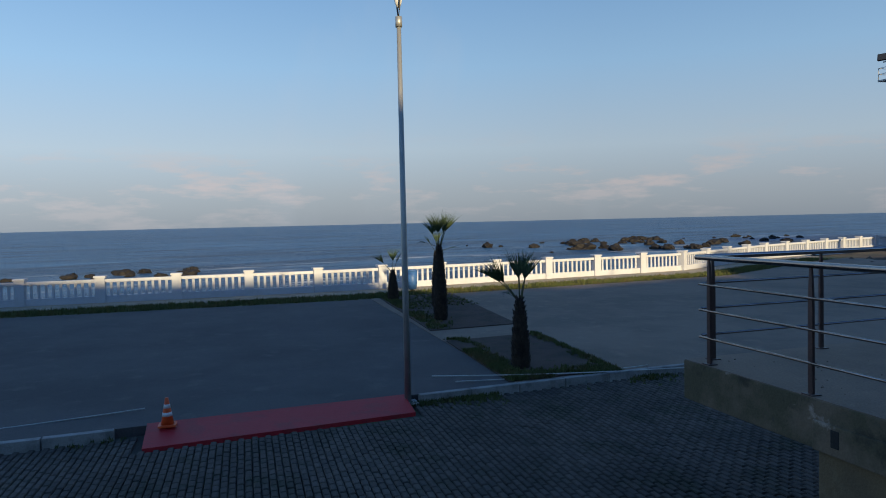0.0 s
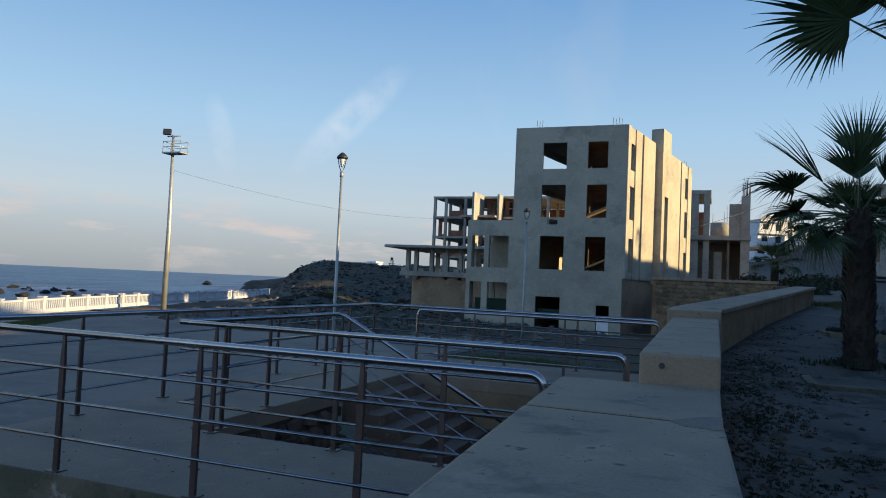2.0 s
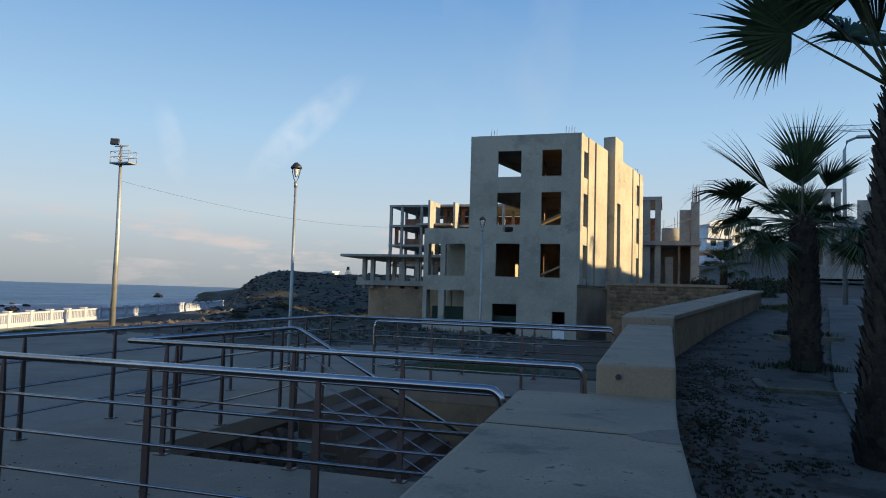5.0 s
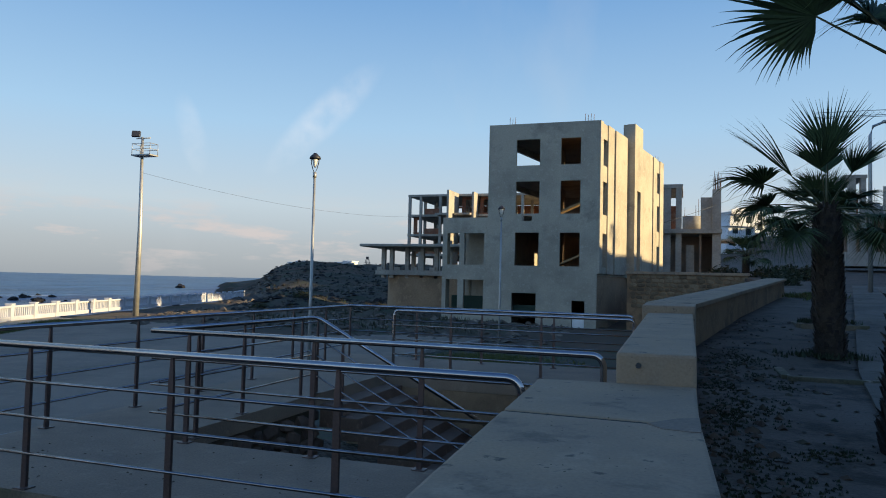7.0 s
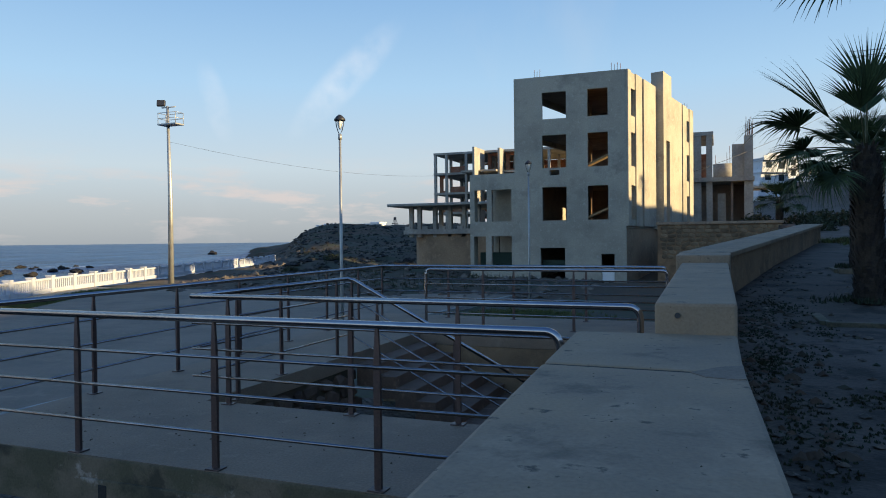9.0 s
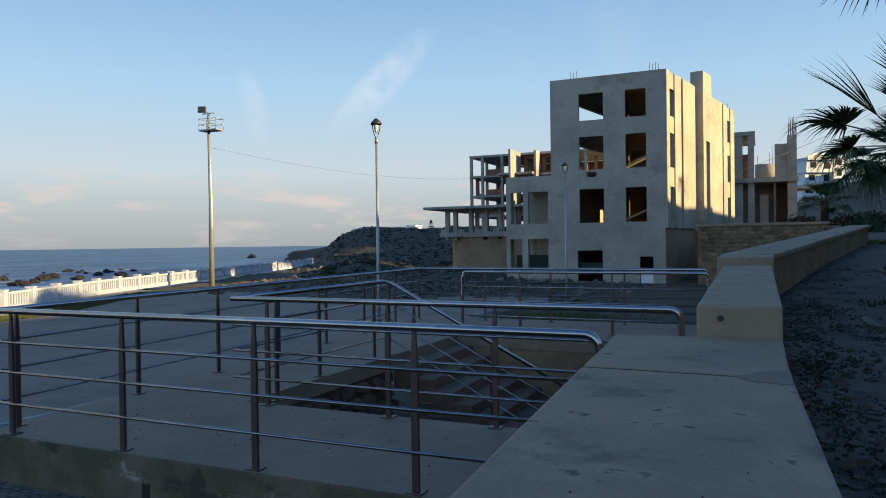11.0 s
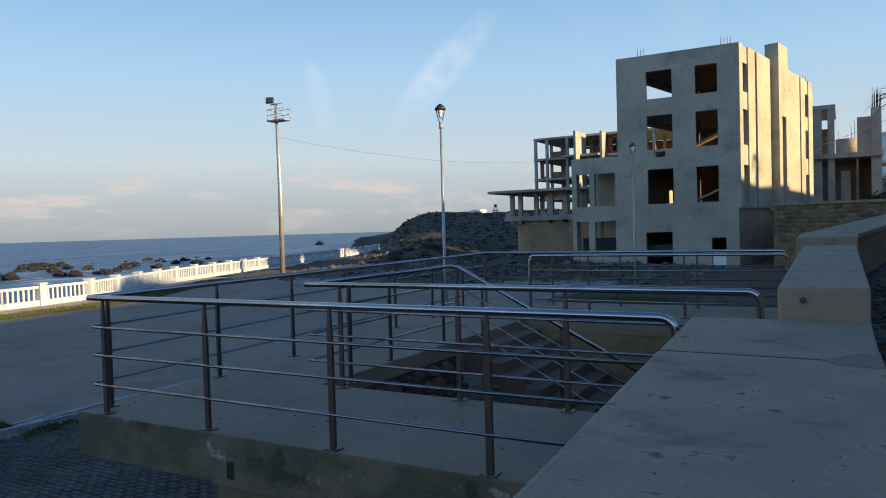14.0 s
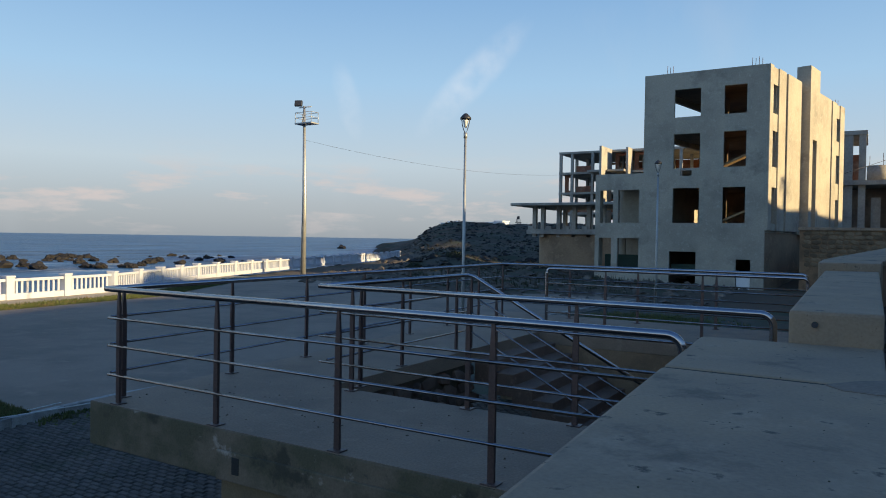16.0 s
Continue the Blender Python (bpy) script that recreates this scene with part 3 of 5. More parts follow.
part("mortar_patch", prism(bmesh.new(), [(5.86, -0.70), (5.93, -0.80), (6.06, -0.82), (6.094, -0.80), (6.092, -0.45), (5.99, -0.52)], 0.95, 1.004), CONC, wall, "broken corner filled with darker mortar")
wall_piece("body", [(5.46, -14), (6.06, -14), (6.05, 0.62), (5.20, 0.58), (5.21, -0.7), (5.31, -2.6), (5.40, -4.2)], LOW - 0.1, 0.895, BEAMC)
wall_piece("raised_block", [(5.60, 0.63), (6.094, 0.66), (6.13, 7.75), (5.45, 7.6)], LOW - 0.1, [1.2, 1.2, 1.215, 1.215], WALLC, 0.022)
wall_piece("raised_block", [(5.36, 7.7), (6.16, 7.8), (6.2, 9.62), (5.32, 9.6)], LOW - 0.1, 1.335, WALLC, 0.022)
wall_piece("long_wall", [(5.38, 9.6), (6.16, 9.6), (9.12, 22.0), (8.66, 22.1)], LOW - 0.1, [1.25, 1.25, 1.93, 1.93], WALLP, 0.02)
wall_piece("long_cap", [(5.30, 9.65), (6.22, 9.65), (9.2, 22.06), (8.58, 22.16)], [1.25, 1.25, 1.93, 1.93], [1.34, 1.34, 2.01, 2.01], WALLC, 0.02)

# ------------------------------------------------------------ raised deck over the paved road
deck = thing("deck", "raised concrete deck bridging the paved road", "terrace", kind="structure")
part("front_slab", prism(prism(bmesh.new(), [(-0.33, -0.06), (5.215, -0.06), (5.215, 0.5), (5.16, 0.6), (5.16, 1.75), (-0.43, 1.75)], -0.005, 0.0), [(-0.335, 0.245), (5.16, 0.245), (5.16, 1.745), (-0.425, 1.745)], -0.2, -0.006), DECKC, deck)
part("front_beam", bevelled(boxes((-0.338, 5.22, -0.068, 0.24, -0.41, -0.006)), 0.012), BEAMC, deck, "stained concrete edge beam")
part("beam_ledge", bevelled(boxes((1.43, 5.22, -0.094, -0.066, -0.41, -0.165)), 0.01), BEAMC, deck, "mossy lower band of the beam")
# solid block, no opening: its dark colour replaces the shade in the hole
part("drain_hole", bevelled(boxes((1.62, 1.70, -0.099, -0.07, -0.34, -0.20)), 0.004), GAPDARK, deck, "drain hole shown as a dark block coloured for its inner shade")
part("left_slab", prism(bmesh.new(), [(-0.43, 1.752), (1.10, 1.752), (1.10, 10.1), (-0.93, 10.1)], -0.2, -0.001), DECKC, deck)
part("back_slab", bevelled(boxes((1.102, 5.6, 7.3, 10.1, -0.2, -0.003)), 0.012), DECKC, deck)
part("side_slab", bevelled(boxes((5.16, 5.6, 0.64, 7.298, -0.2, -0.006)), 0.012), DECKC, deck)
part("abutment", bevelled(boxes((1.45, 5.22, -0.05, 0.30, LOW - 0.1, -0.412)), 0.012), OCHRE, deck, "ochre rendered wall under the beam")
part("stair_wall", bevelled(boxes((1.102, 5.55, 7.3, 7.5, LOW - 0.1, -0.202)), 0.01), WALLP, deck)
part("column", bevelled(boxes((-0.6, -0.3, 9.3, 9.6, LOW - 0.1, -0.2)), 0.01), BEAMC, deck)
stair = thing("staircase", "concrete steps going down from the deck", "stairs", kind="structure")
for k in range(11):
    z1 = -0.159 * (k + 1)
    part("step", bevelled(boxes((1.103 + 0.305 * k, 1.103 + 0.305 * (k + 1) + 0.012, 4.97, 7.298, max(LOW - 0.05, z1 - 0.32), z1)), 0.012), STAIRC, stair)


# ------------------------------------------------------------ railings
def post_mesh():
    bm = bmesh.new()
    levels = [(0.008, 0.024, 0.013), (0.72, 0.024, 0.013), (0.88, 0.02, 0.012), (1.06, 0.011, 0.009)]
    rings = [[bm.verts.new((sx * w, sy * d, z)) for sx, sy in ((-1, -1), (1, -1), (1, 1), (-1, 1))] for z, w, d in levels]
    for a, b in zip(rings, rings[1:]):
        for k in range(4):
            bm.faces.new((a[k], a[(k + 1) % 4], b[(k + 1) % 4], b[k]))
    bm.faces.new(rings[0][::-1])
    bm.faces.new(rings[-1])
    return mesh_of("post", bm, POSTM)


POST = post_mesh()
PLATE = mesh_of("base_plate", bevelled(boxes((-0.06, 0.06, -0.05, 0.05, 0, 0.01)), 0.003), POSTM)


def arc(p, q, r, n=6):
    """Corner points from direction p to q (unit vectors) of radius r, starting at the origin."""
    p, q = Vector(p), Vector(q)
    return [p * r * math.sin(a) + q * r * (1 - math.cos(a)) for a in (math.pi / 2 * k / n for k in range(n + 1))]


def railing(label, top, posts, bars, group="steel railings"):
    """top: points of the handrail; posts: (x, y, z, heading); bars: polylines."""
    r = thing("railing", label, "railing", group)
    part("handrail", tube(bmesh.new(), top, 0.027, 14), STEEL, r, "polished stainless steel handrail")
    for x, y, z, rz in posts:
        p = part("post", POST, None, r)
        p.matrix_basis = pose(x, y, z, 0, 0, rz)
        part("base_plate", PLATE, None, p)
    for b in bars:
        part("bar", tube(bmesh.new(), b, 0.0125, 8), BARM, r)
    return r


TOP, BARS = 1.07, (0.265, 0.54, 0.80)
down = [Vector((5.03, 0, TOP)) + v for v in arc((1, 0, 0), (0, 0, -1), 0.09)]
railing("stainless steel railing along the front of the deck", [(-0.2, 0, TOP), *down, (5.122, 0, 0.95)],
        [(x, 0, 0, 0) for x in (0, 1.325, 2.634, 3.925)],
        [[(-0.13, -0.022, z), (5.12, -0.022, z)] for z in BARS])


def side_pt(s):
    return -0.2 + (-0.55) * s, 0.05 + 9.65 * s


pts = [side_pt(s) for s in (0.015, 0.165, 0.305, 0.445, 0.585, 0.725, 0.865, 0.99)]
xa, ya = side_pt(0)
xb, yb = side_pt(1)
end4 = [Vector((5.02, 9.45, TOP)) + v for v in arc((1, 0, 0), (0, 0, -1), 0.09)]
railing("stainless steel railing round the seaward side of the deck",
        [(-0.2, 0.03, TOP), (xb + 0.02, yb - 0.1, TOP), (xb + 0.1, yb, TOP), *end4, (5.11, 9.45, 0.3), (5.11, 9.45, 0.0)],
        [(x, y, 0, 90) for x, y in pts] + [(x, yb - 0.02, 0, 0) for x in (0.75, 2.15, 3.6)],
        [[(xa, ya, z), (xb - 0.02, yb, z), (5.08, 9.45, z)] for z in BARS])
end2 = [Vector((5.32, 1.66, TOP)) + v for v in arc((1, 0, 0), (0, 0, -1), 0.09)]
railing("stainless steel railing round the stairwell opening",
        [(0.97, 1.70, TOP), *end2, (5.41, 1.66, 0.5), (5.41, 1.66, 0.0)],
        [(x, 1.70, 0, 0) for x in (1.42, 2.80, 3.86)],
        [[(1.0, 1.68, z), (5.40, 1.64, z)] for z in BARS])
slope = -0.52
railing("stainless steel stair railing sloping down the steps",
        [(0.98, 1.76, TOP), (1.0, 4.80, TOP), (1.03, 4.87, TOP), (1.12, 4.9, TOP - 0.02), (1.2, 4.9, TOP - 0.06), (4.45, 4.9, TOP - 0.06 + slope * 3.25)],
        [(1.38, 1.90, 0, 90), (1.03, 3.2, 0, 90), (1.03, 4.55, 0, 90), (1.06, 4.93, 0, 90)]
        + [(x, 5.02, -0.159 * (int((x - 1.103) / 0.305) + 1), 0) for x in (1.42, 2.6, 3.75)],
        [[(1.0, 1.8, z), (1.0, 4.9, z)] for z in BARS] + [[(1.05, 4.9, z), (4.4, 4.9, z + slope * 3.3)] for z in BARS])
beg3 = [Vector((0.86, 8.2, TOP - 0.09)) + v for v in arc((0, 0, 1), (1, 0, 0), 0.09)]
end3 = [Vector((5.14, 8.0, TOP)) + v for v in arc((1, 0, 0), (0, 0, -1), 0.09)]
railing("stainless steel railing behind the stairwell",
        [(0.86, 8.2, 0), (0.86, 8.2, 0.6), *beg3, *end3, (5.23, 8.0, 0.5), (5.23, 8.0, 0.0)],
        [(x, 8.15, 0, 0) for x in (2.0, 3.65)],
        [[(0.87, 8.18, z), (5.22, 7.98, z)] for z in BARS])


# ------------------------------------------------------------ the unfinished concrete tower
tower = thing("unfinished_tower", "unfinished bare cement building with empty window openings", "building")
F0 = Matrix.Translation((-8.9, 50, 0))
L0 = 8.55
ROWS_Z = ((10.85, 12.9), (7.05, 9.6), (3.02, 5.6))
holes = [(2.22, 4.1, a, b) for a, b in ROWS_Z] + [(5.72, 7.24, a, b) for a, b in ROWS_Z] + [(2.75, 3.55, 6.5, 7.05), (2.03, 3.95, -1.5, 0.9), (6.7, 7.68, -1.72, 0.42)]
fr = bmesh.new()
panel(fr, L0, LOW - 0.5, 14.15, 0.28, holes, F0)
part("front_wall", fr, RAW, tower)
ax = Vector((0.1846, 0.9828, 0))
P0 = Vector((-0.33, 50, 0))
RIGHT = Matrix((( ax.x, -ax.y, 0, P0.x), (ax.y, ax.x, 0, P0.y), (0, 0, 1, 0), (0, 0, 0, 1)))
RL = 21.2
wins = [(0.75, 1.95, a, b) for a, b in ROWS_Z] + [(18.45, 19.65, a, b) for a, b in ROWS_Z] + [(9.0, 10.0, 2.9, 9.8)] + [(a, b, 2.6, 13.5) for a, b in ((3.62, 4.08), (7.53, 7.93), (12.2, 12.62), (16.5, 16.92))]
bm = panel(bmesh.new(), RL, 2.35, 14.13, 0.28, wins, RIGHT @ pose(0, 0.02, 0))
part("side_wall", bm, RAW, tower)
# proud bays between the dark slots
for a, b, top in ((0.0, 0.7, 14.15), (2.0, 3.6, 14.15), (4.1, 7.5, 14.15), (10.7, 12.15, 14.15), (12.65, 16.48, 14.15), (16.95, 18.4, 14.15), (19.7, 21.2, 14.15)):
    part("bay", bevelled(boxes((0, b - a, 0, 0.2, 2.5, top)), 0.02, 1), RAW, tower).matrix_basis = RIGHT @ pose(a, -0.18, 0)
for (a, b) in ((0.702, 1.998), (18.402, 19.698)):
    for z0, z1 in ((12.9, 14.1), (9.6, 10.85), (5.6, 7.05), (2.5, 3.02)):
        part("spandrel", boxes((0, b - a, 0, 0.1, z0, z1)), RAW, tower).matrix_basis = RIGHT @ pose(a, -0.08, 0)
shaft = panel(bmesh.new(), 2.65, 2.3, 15.45, 0.72, [(0.85, 2.0, 2.3, 9.8)], RIGHT @ pose(7.95, -0.7, 0))
part("shaft", shaft, RAW, tower, "stair shaft rising above the roof")
part("shaft_top", boxes((0.02, 2.63, 0.025, 0.32, 14.1, 15.44)), RAW, tower).matrix_basis = RIGHT @ pose(7.95, 0.0, 0)
part("side_base", panel(bmesh.new(), RL, LOW - 0.5, 2.34, 0.3, [], RIGHT @ pose(0, 0.06, 0)), RAWB, tower, "rough darker base wall")
LEFT = Matrix(((-ax.x, ax.y, 0, -5.0), (-ax.y, -ax.x, 0, 69.8 + 0.03), (0, 0, 1, 0), (0, 0, 0, 1)))
part("far_wall", panel(bmesh.new(), 19.8, LOW - 0.5, 14.13, 0.28, [(7.0, 19.0, 10.6, 12.85), (7.0, 19.0, 7.0, 9.5)], LEFT), RAW, tower)
part("back_wall", panel(bmesh.new(), 8.3, LOW - 0.5, 14.13, 0.28, [(1.2, 2.8, 10.9, 12.8), (1.2, 2.8, 7.1, 9.5)], Matrix(((-1, 0, 0, 3.5), (0, -1, 0, 70.6), (0, 0, 1, 0), (0, 0, 0, 1)))), RAW, tower)
# slabs and partitions in the darker tone that stands in for indoor shade
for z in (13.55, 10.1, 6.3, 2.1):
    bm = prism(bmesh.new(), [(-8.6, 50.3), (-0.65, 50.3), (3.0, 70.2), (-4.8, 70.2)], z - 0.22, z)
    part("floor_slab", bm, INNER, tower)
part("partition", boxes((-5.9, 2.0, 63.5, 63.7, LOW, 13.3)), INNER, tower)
part("site_board", boxes((-6.9, -4.9, 50.9, 51.0, -0.75, -0.05)), GREENB, tower, "dark green site boarding")
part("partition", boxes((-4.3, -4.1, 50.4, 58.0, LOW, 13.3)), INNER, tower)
for z in (7.15, 3.1):
    bm = bmesh.new()
    add_box(bm, -1.5, 1.5, 0, 1.0, -0.14, 0.0, Matrix.Translation((-2.45, 50.55, z + 0.55)) @ pose(0, 0, 0, 0, -24, 0))
    part("stair_flight", bm, WOODM, tower, "timber formwork of a stair flight")
part("door_board", bevelled(boxes((-2.15, -1.25, 50.1, 50.16, -1.72, -0.5)), 0.01), WHITEP, tower, "white board across the doorway")
for cx, cy, k in ((-1.4, 50.2, 4), (-7.3, 50.2, 3), (1.6, 60.4, 2), (3.0, 69.5, 2)):
    for i in range(k):
        part("rebar", tube(bmesh.new(), [(cx + 0.22 * i, cy, 14.1), (cx + 0.22 * i + 0.02, cy, 14.75 - 0.1 * (i % 2))], 0.018, 5), RUST, tower)
# lower wing
wing = thing("unfinished_wing", "low bare cement wing with wide openings", "building")
wh = [(0.38, 1.42, 3.02, 5.55), (1.82, 3.45, 3.02, 5.55), (0.32, 1.32, -0.45, 1.85), (1.8, 3.45, -0.45, 1.85)]
part("front_wall", panel(bmesh.new(), 3.72, LOW - 0.5, 6.8, 0.28, wh, Matrix.Translation((-12.63, 50.02, 0))), RAW, wing)
part("roof_slab", boxes((-12.62, -8.92, 50.32, 56, 6.45, 6.78)), RAW, wing)
part("site_board", boxes((-12.3, -9.0, 51.6, 51.7, LOW, 0.55)), GREENB, wing, "dark green site boarding")
part("inner_wall", boxes((-11.0, -9.0, 52.4, 52.6, 2.45, 6.4)), RAW, wing)
part("floor_slab", boxes((-12.62, -8.92, 50.32, 56, 2.1, 2.4)), INNER, wing)
part("outer_wall", boxes((-12.63, -12.38, 50.31, 51.2, LOW - 0.5, 6.44)), RAW, wing)
part("back_wall", panel(bmesh.new(), 3.6, LOW - 0.5, 6.42, 0.2, [(0.3, 1.3, 3.0, 5.5)], Matrix.Translation((-12.55, 56.1, 0))), RAW, wing)
part("column", boxes((-11.35, -11.1, 53.0, 53.25, LOW, 6.4)), RAW, wing)

# ------------------------------------------------------------ concrete frame with brick infill, farther off
frame2 = thing("unfinished_apartment_frame", "unfinished concrete frame building with red brick infill", "building")
LV = (13.3, 10.6, 7.95, 5.3, 2.6, -0.2)
for z in LV:
    part("floor_slab", boxes((-29.8, -6, 85, 97, z - 0.28, z)), SLAB2, frame2)
for x in (-29.6, -28.0, -25.2, -23.0, -20.2, -17.5, -14, -10):
    for y in (85.05, 91, 96.5):
        part("column", boxes((x - 0.17, x + 0.17, y, y + 0.35, -3, 13.05)), SLAB2, frame2)
for x, y0 in ((-22.7, 80.8), (-20.1, 83.2)):
    part("fin", boxes((x - 0.14, x + 0.14, y0, 85.0, -3, 13.32)), SLAB2, frame2)
    part("balcony_slab", boxes((x - 2.3, x - 0.15, 82.4, 85, 10.3, 10.55)), SLAB2, frame2)
for i, (x0, x1, z0, z1) in enumerate(((-27.8, -25.4, 10.62, 11.5), (-27.8, -25.4, 7.98, 8.8), (-29.4, -28.2, 7.98, 10.3), (-29.4, -28.2, 5.32, 6.4), (-27.8, -25.4, 5.32, 6.2), (-22.5, -20.3, 10.62, 13.0), (-20.0, -17.6, 10.62, 13.0), (-25, -23.2, 7.98, 10.3), (-25, -23.2, 2.62, 5.0))):
    part("brick_infill", panel(bmesh.new(), x1 - x0, z0, z1, 0.2, [(0.5, x1 - x0 - 0.4, z0 + 0.3, z1 - 0.35)] if z1 - z0 > 2 else [], Matrix.Translation((x0, 86.2, 0))), BRICK, frame2)
part("back_wall", panel(bmesh.new(), 20, -3, 13.0, 0.2, [(3 * i + 0.6, 3 * i + 2.2, z + 0.8, z + 2.1) for i in (0, 2, 5) for z in (10.6, 7.95, 5.3, 2.6)], Matrix.Translation((-27.8, 97.1, 0))), BRICK, frame2)

pav = thing("unfinished_pavilion", "low unfinished pavilion with a flat concrete roof on columns", "building")
part("roof_slab", bevelled(boxes((-25.1, -14.5, 60.5, 72, 4.98, 5.25)), 0.05, 1), SLAB2, pav)
for x in (-23.2, -22.3, -20.6, -19.0, -17.5, -16.0):
    part("column", boxes((x - 0.2, x + 0.2, 62.2, 62.6, 1.9, 4.97)), SLAB2, pav)
for x in (-23, -19, -15.5):
    part("column", boxes((x - 0.2, x + 0.2, 70, 70.4, 1.9, 4.97)), SLAB2, pav)
part("floor_slab", boxes((-23.9, -14.5, 61.9, 72, 2.2, 2.6)), SLAB2, pav)
def rounded(x0, x1, y0, y1, r):
    return [(x1, y0), (x1, y1), (x0, y1)] + [(x0 + r - r * math.cos(a), y0 + r - r * math.sin(a)) for a in (math.pi / 2 * k / 8 for k in range(9))]


part("base_wall", prism(bmesh.new(), rounded(-23.7, -14.5, 62.2, 71, 3.2), -3, 2.19), RAWB, pav)
part("parapet", panel(bmesh.new(), 9.2, 2.61, 3.0, 0.15, [(0.6 + 1.9 * i, 1.9 + 1.9 * i, 2.7, 3.0) for i in range(4)], Matrix.Translation((-23.8, 62.0, 0))), SLAB2, pav)

# ------------------------------------------------------------ unfinished frame behind the tower on the street side
fr3 = thing("unfinished_house_frame", "unfinished concrete house frame with bare reinforcement", "building")
for x0, x1, z1 in ((3.6, 4.4, 12.5), (4.9, 5.5, 12.5), (8.55, 9.4, 12.0)):
    part("column", boxes((x0, x1, 75, 75.8, 2.5, z1)), SLAB2, fr3)
for x0, x1, z1 in ((3.0, 3.6, 12.5), (9.0, 9.6, 7.6)):
    part("column", boxes((x0, x1, 82, 82.6, 2.5, z1)), SLAB2, fr3)
part("floor_slab", boxes((3.0, 9.5, 74.6, 84, 7.35, 7.8)), SLAB2, fr3)
part("roof_beam", boxes((3.0, 5.6, 74.9, 84, 12.2, 12.6)), SLAB2, fr3)
part("wall_stub", boxes((7.4, 8.55, 75.4, 75.6, 7.8, 11.2)), SLAB2, fr3)
part("inner_wall", boxes((4.0, 9.0, 79.5, 79.7, 2.8, 7.3)), INNER, fr3)
part("inner_wall", boxes((6.0, 6.8, 76.5, 76.7, 2.8, 6.2)), SLAB2, fr3)
part("plinth", boxes((3.2, 9.6, 74.5, 84, 1.5, 3.2)), SLAB2, fr3)
# walls added to close off light and darken the lower storey
part("inner_wall", boxes((3.1, 9.5, 83.6, 83.8, 3.2, 7.3)), INNER, fr3)
part("inner_wall", boxes((9.2, 9.4, 76.0, 83.5, 3.2, 7.3)), INNER, fr3)
part("partition", boxes((7.3, 7.5, 75.6, 79.4, 3.2, 7.3)), INNER, fr3)
part("brick_infill", boxes((3.7, 4.9, 76.2, 76.4, 7.8, 10.4)), BRICK, fr3)
part("canopy", boxes((9.41, 11.0, 76, 80, 6.6, 6.8)), SLAB2, fr3)
bm = bmesh.new()
tube(bm, [(6.7, 79, 7.8), (6.7, 79, 9.5)], 1.15, 20)
part("round_drum", bm, SLAB2, fr3)
random.seed(5)
for i in range(26):
    x = random.choice((random.uniform(8.6, 9.4), random.uniform(5.6, 8.4), random.uniform(8.6, 9.4)))
    z = 12.0 if x > 8.5 else random.choice((7.8, 9.5))
    part("rebar", tube(bmesh.new(), [(x, 75.4 if x > 8.5 else 79, z), (x + random.uniform(-0.06, 0.06), 75.4 if x > 8.5 else 79, z + random.uniform(0.8, 2.0))], 0.022, 4), RUST, fr3)


# small hole in the block: a dark capped tube stands for its shade
part("hole_plug", tube(bmesh.new(), [(5.74, 0.615, 1.12), (5.74, 0.70, 1.12)], 0.018, 12), DARKM, wall, "dark plug standing in for a small hole in the block")

# ------------------------------------------------------------ kerb with a painted dropped stretch
kerb = thing("kerb", "concrete kerb between plaza and paved road, partly painted red", "kerb", kind="structure")
KST = mesh_of("kerb_stone", bevelled(boxes((-0.075, 0.075, -0.495, 0.495, -0.3, 0.125)), 0.015), KERBM)
y = -30.0
while y < 36:
    if not -6.4 < y < -1.3:
        k = part("kerb_stone", KST, None, kerb)
        a = math.degrees(math.atan2(kerb_x(y - 0.5) - kerb_x(y + 0.5), 1.0))
        k.matrix_basis = pose(kerb_x(y), y, LOW, 0, 0, a)
    y += 1.0
bm = prism(bmesh.new(), [(kerb_x(-6) - 0.15, -6.05), (kerb_x(-6) + 0.9, -6.0), (kerb_x(-1.8) + 0.75, -1.75), (kerb_x(-1.8) - 0.15, -1.75)], LOW - 0.1, [LOW + 0.118, LOW + 0.02, LOW + 0.02, LOW + 0.118])
part("dropped_kerb", bm, REDP, kerb, "red painted dropped kerb")


# ------------------------------------------------------------ white balustrade along the sea
def balustrade_bay():
    b = thing("balustrade", "white painted concrete balustrade bay beside the sea", "balustrade", "balustrade bays")
    part("pillar", bevelled(boxes((-0.2, 0.2, -0.2, 0.2, 0, 1.08), (-0.24, 0.24, -0.24, 0.24, 1.081, 1.17)), 0.015), WHITE, b)
    part("plinth", bevelled(boxes((0.201, 2.9, -0.13, 0.13, 0, 0.30)), 0.012), WHITE, b)
    part("top_rail", bevelled(boxes((0.201, 2.9, -0.11, 0.11, 0.88, 1.02)), 0.015), WHITE, b)
    bal = mesh_of("baluster", bevelled(boxes((-0.055, 0.055, -0.035, 0.035, 0.30, 0.88)), 0.01), WHITE)
    for i in range(9):
        part("baluster", bal, None, b).matrix_basis = pose(0.42 + 0.282 * i, 0, 0)
    return b


bay = balustrade_bay()
y, first = -26.0, True
while y < 96:
    x = coast_x(y)
    y2 = y + 3.1
    for _ in range(6):
        d = math.hypot(coast_x(y2) - x, y2 - y)
        y2 = y + (y2 - y) * 3.1 / d
    m = pose(x, y, LOW + 0.07, 0, 0, math.degrees(math.atan2(y2 - y, coast_x(y2) - x)))
    if first:
        bay.matrix_basis, first = m, False
    else:
        copy_thing(bay, m)
    y = y2


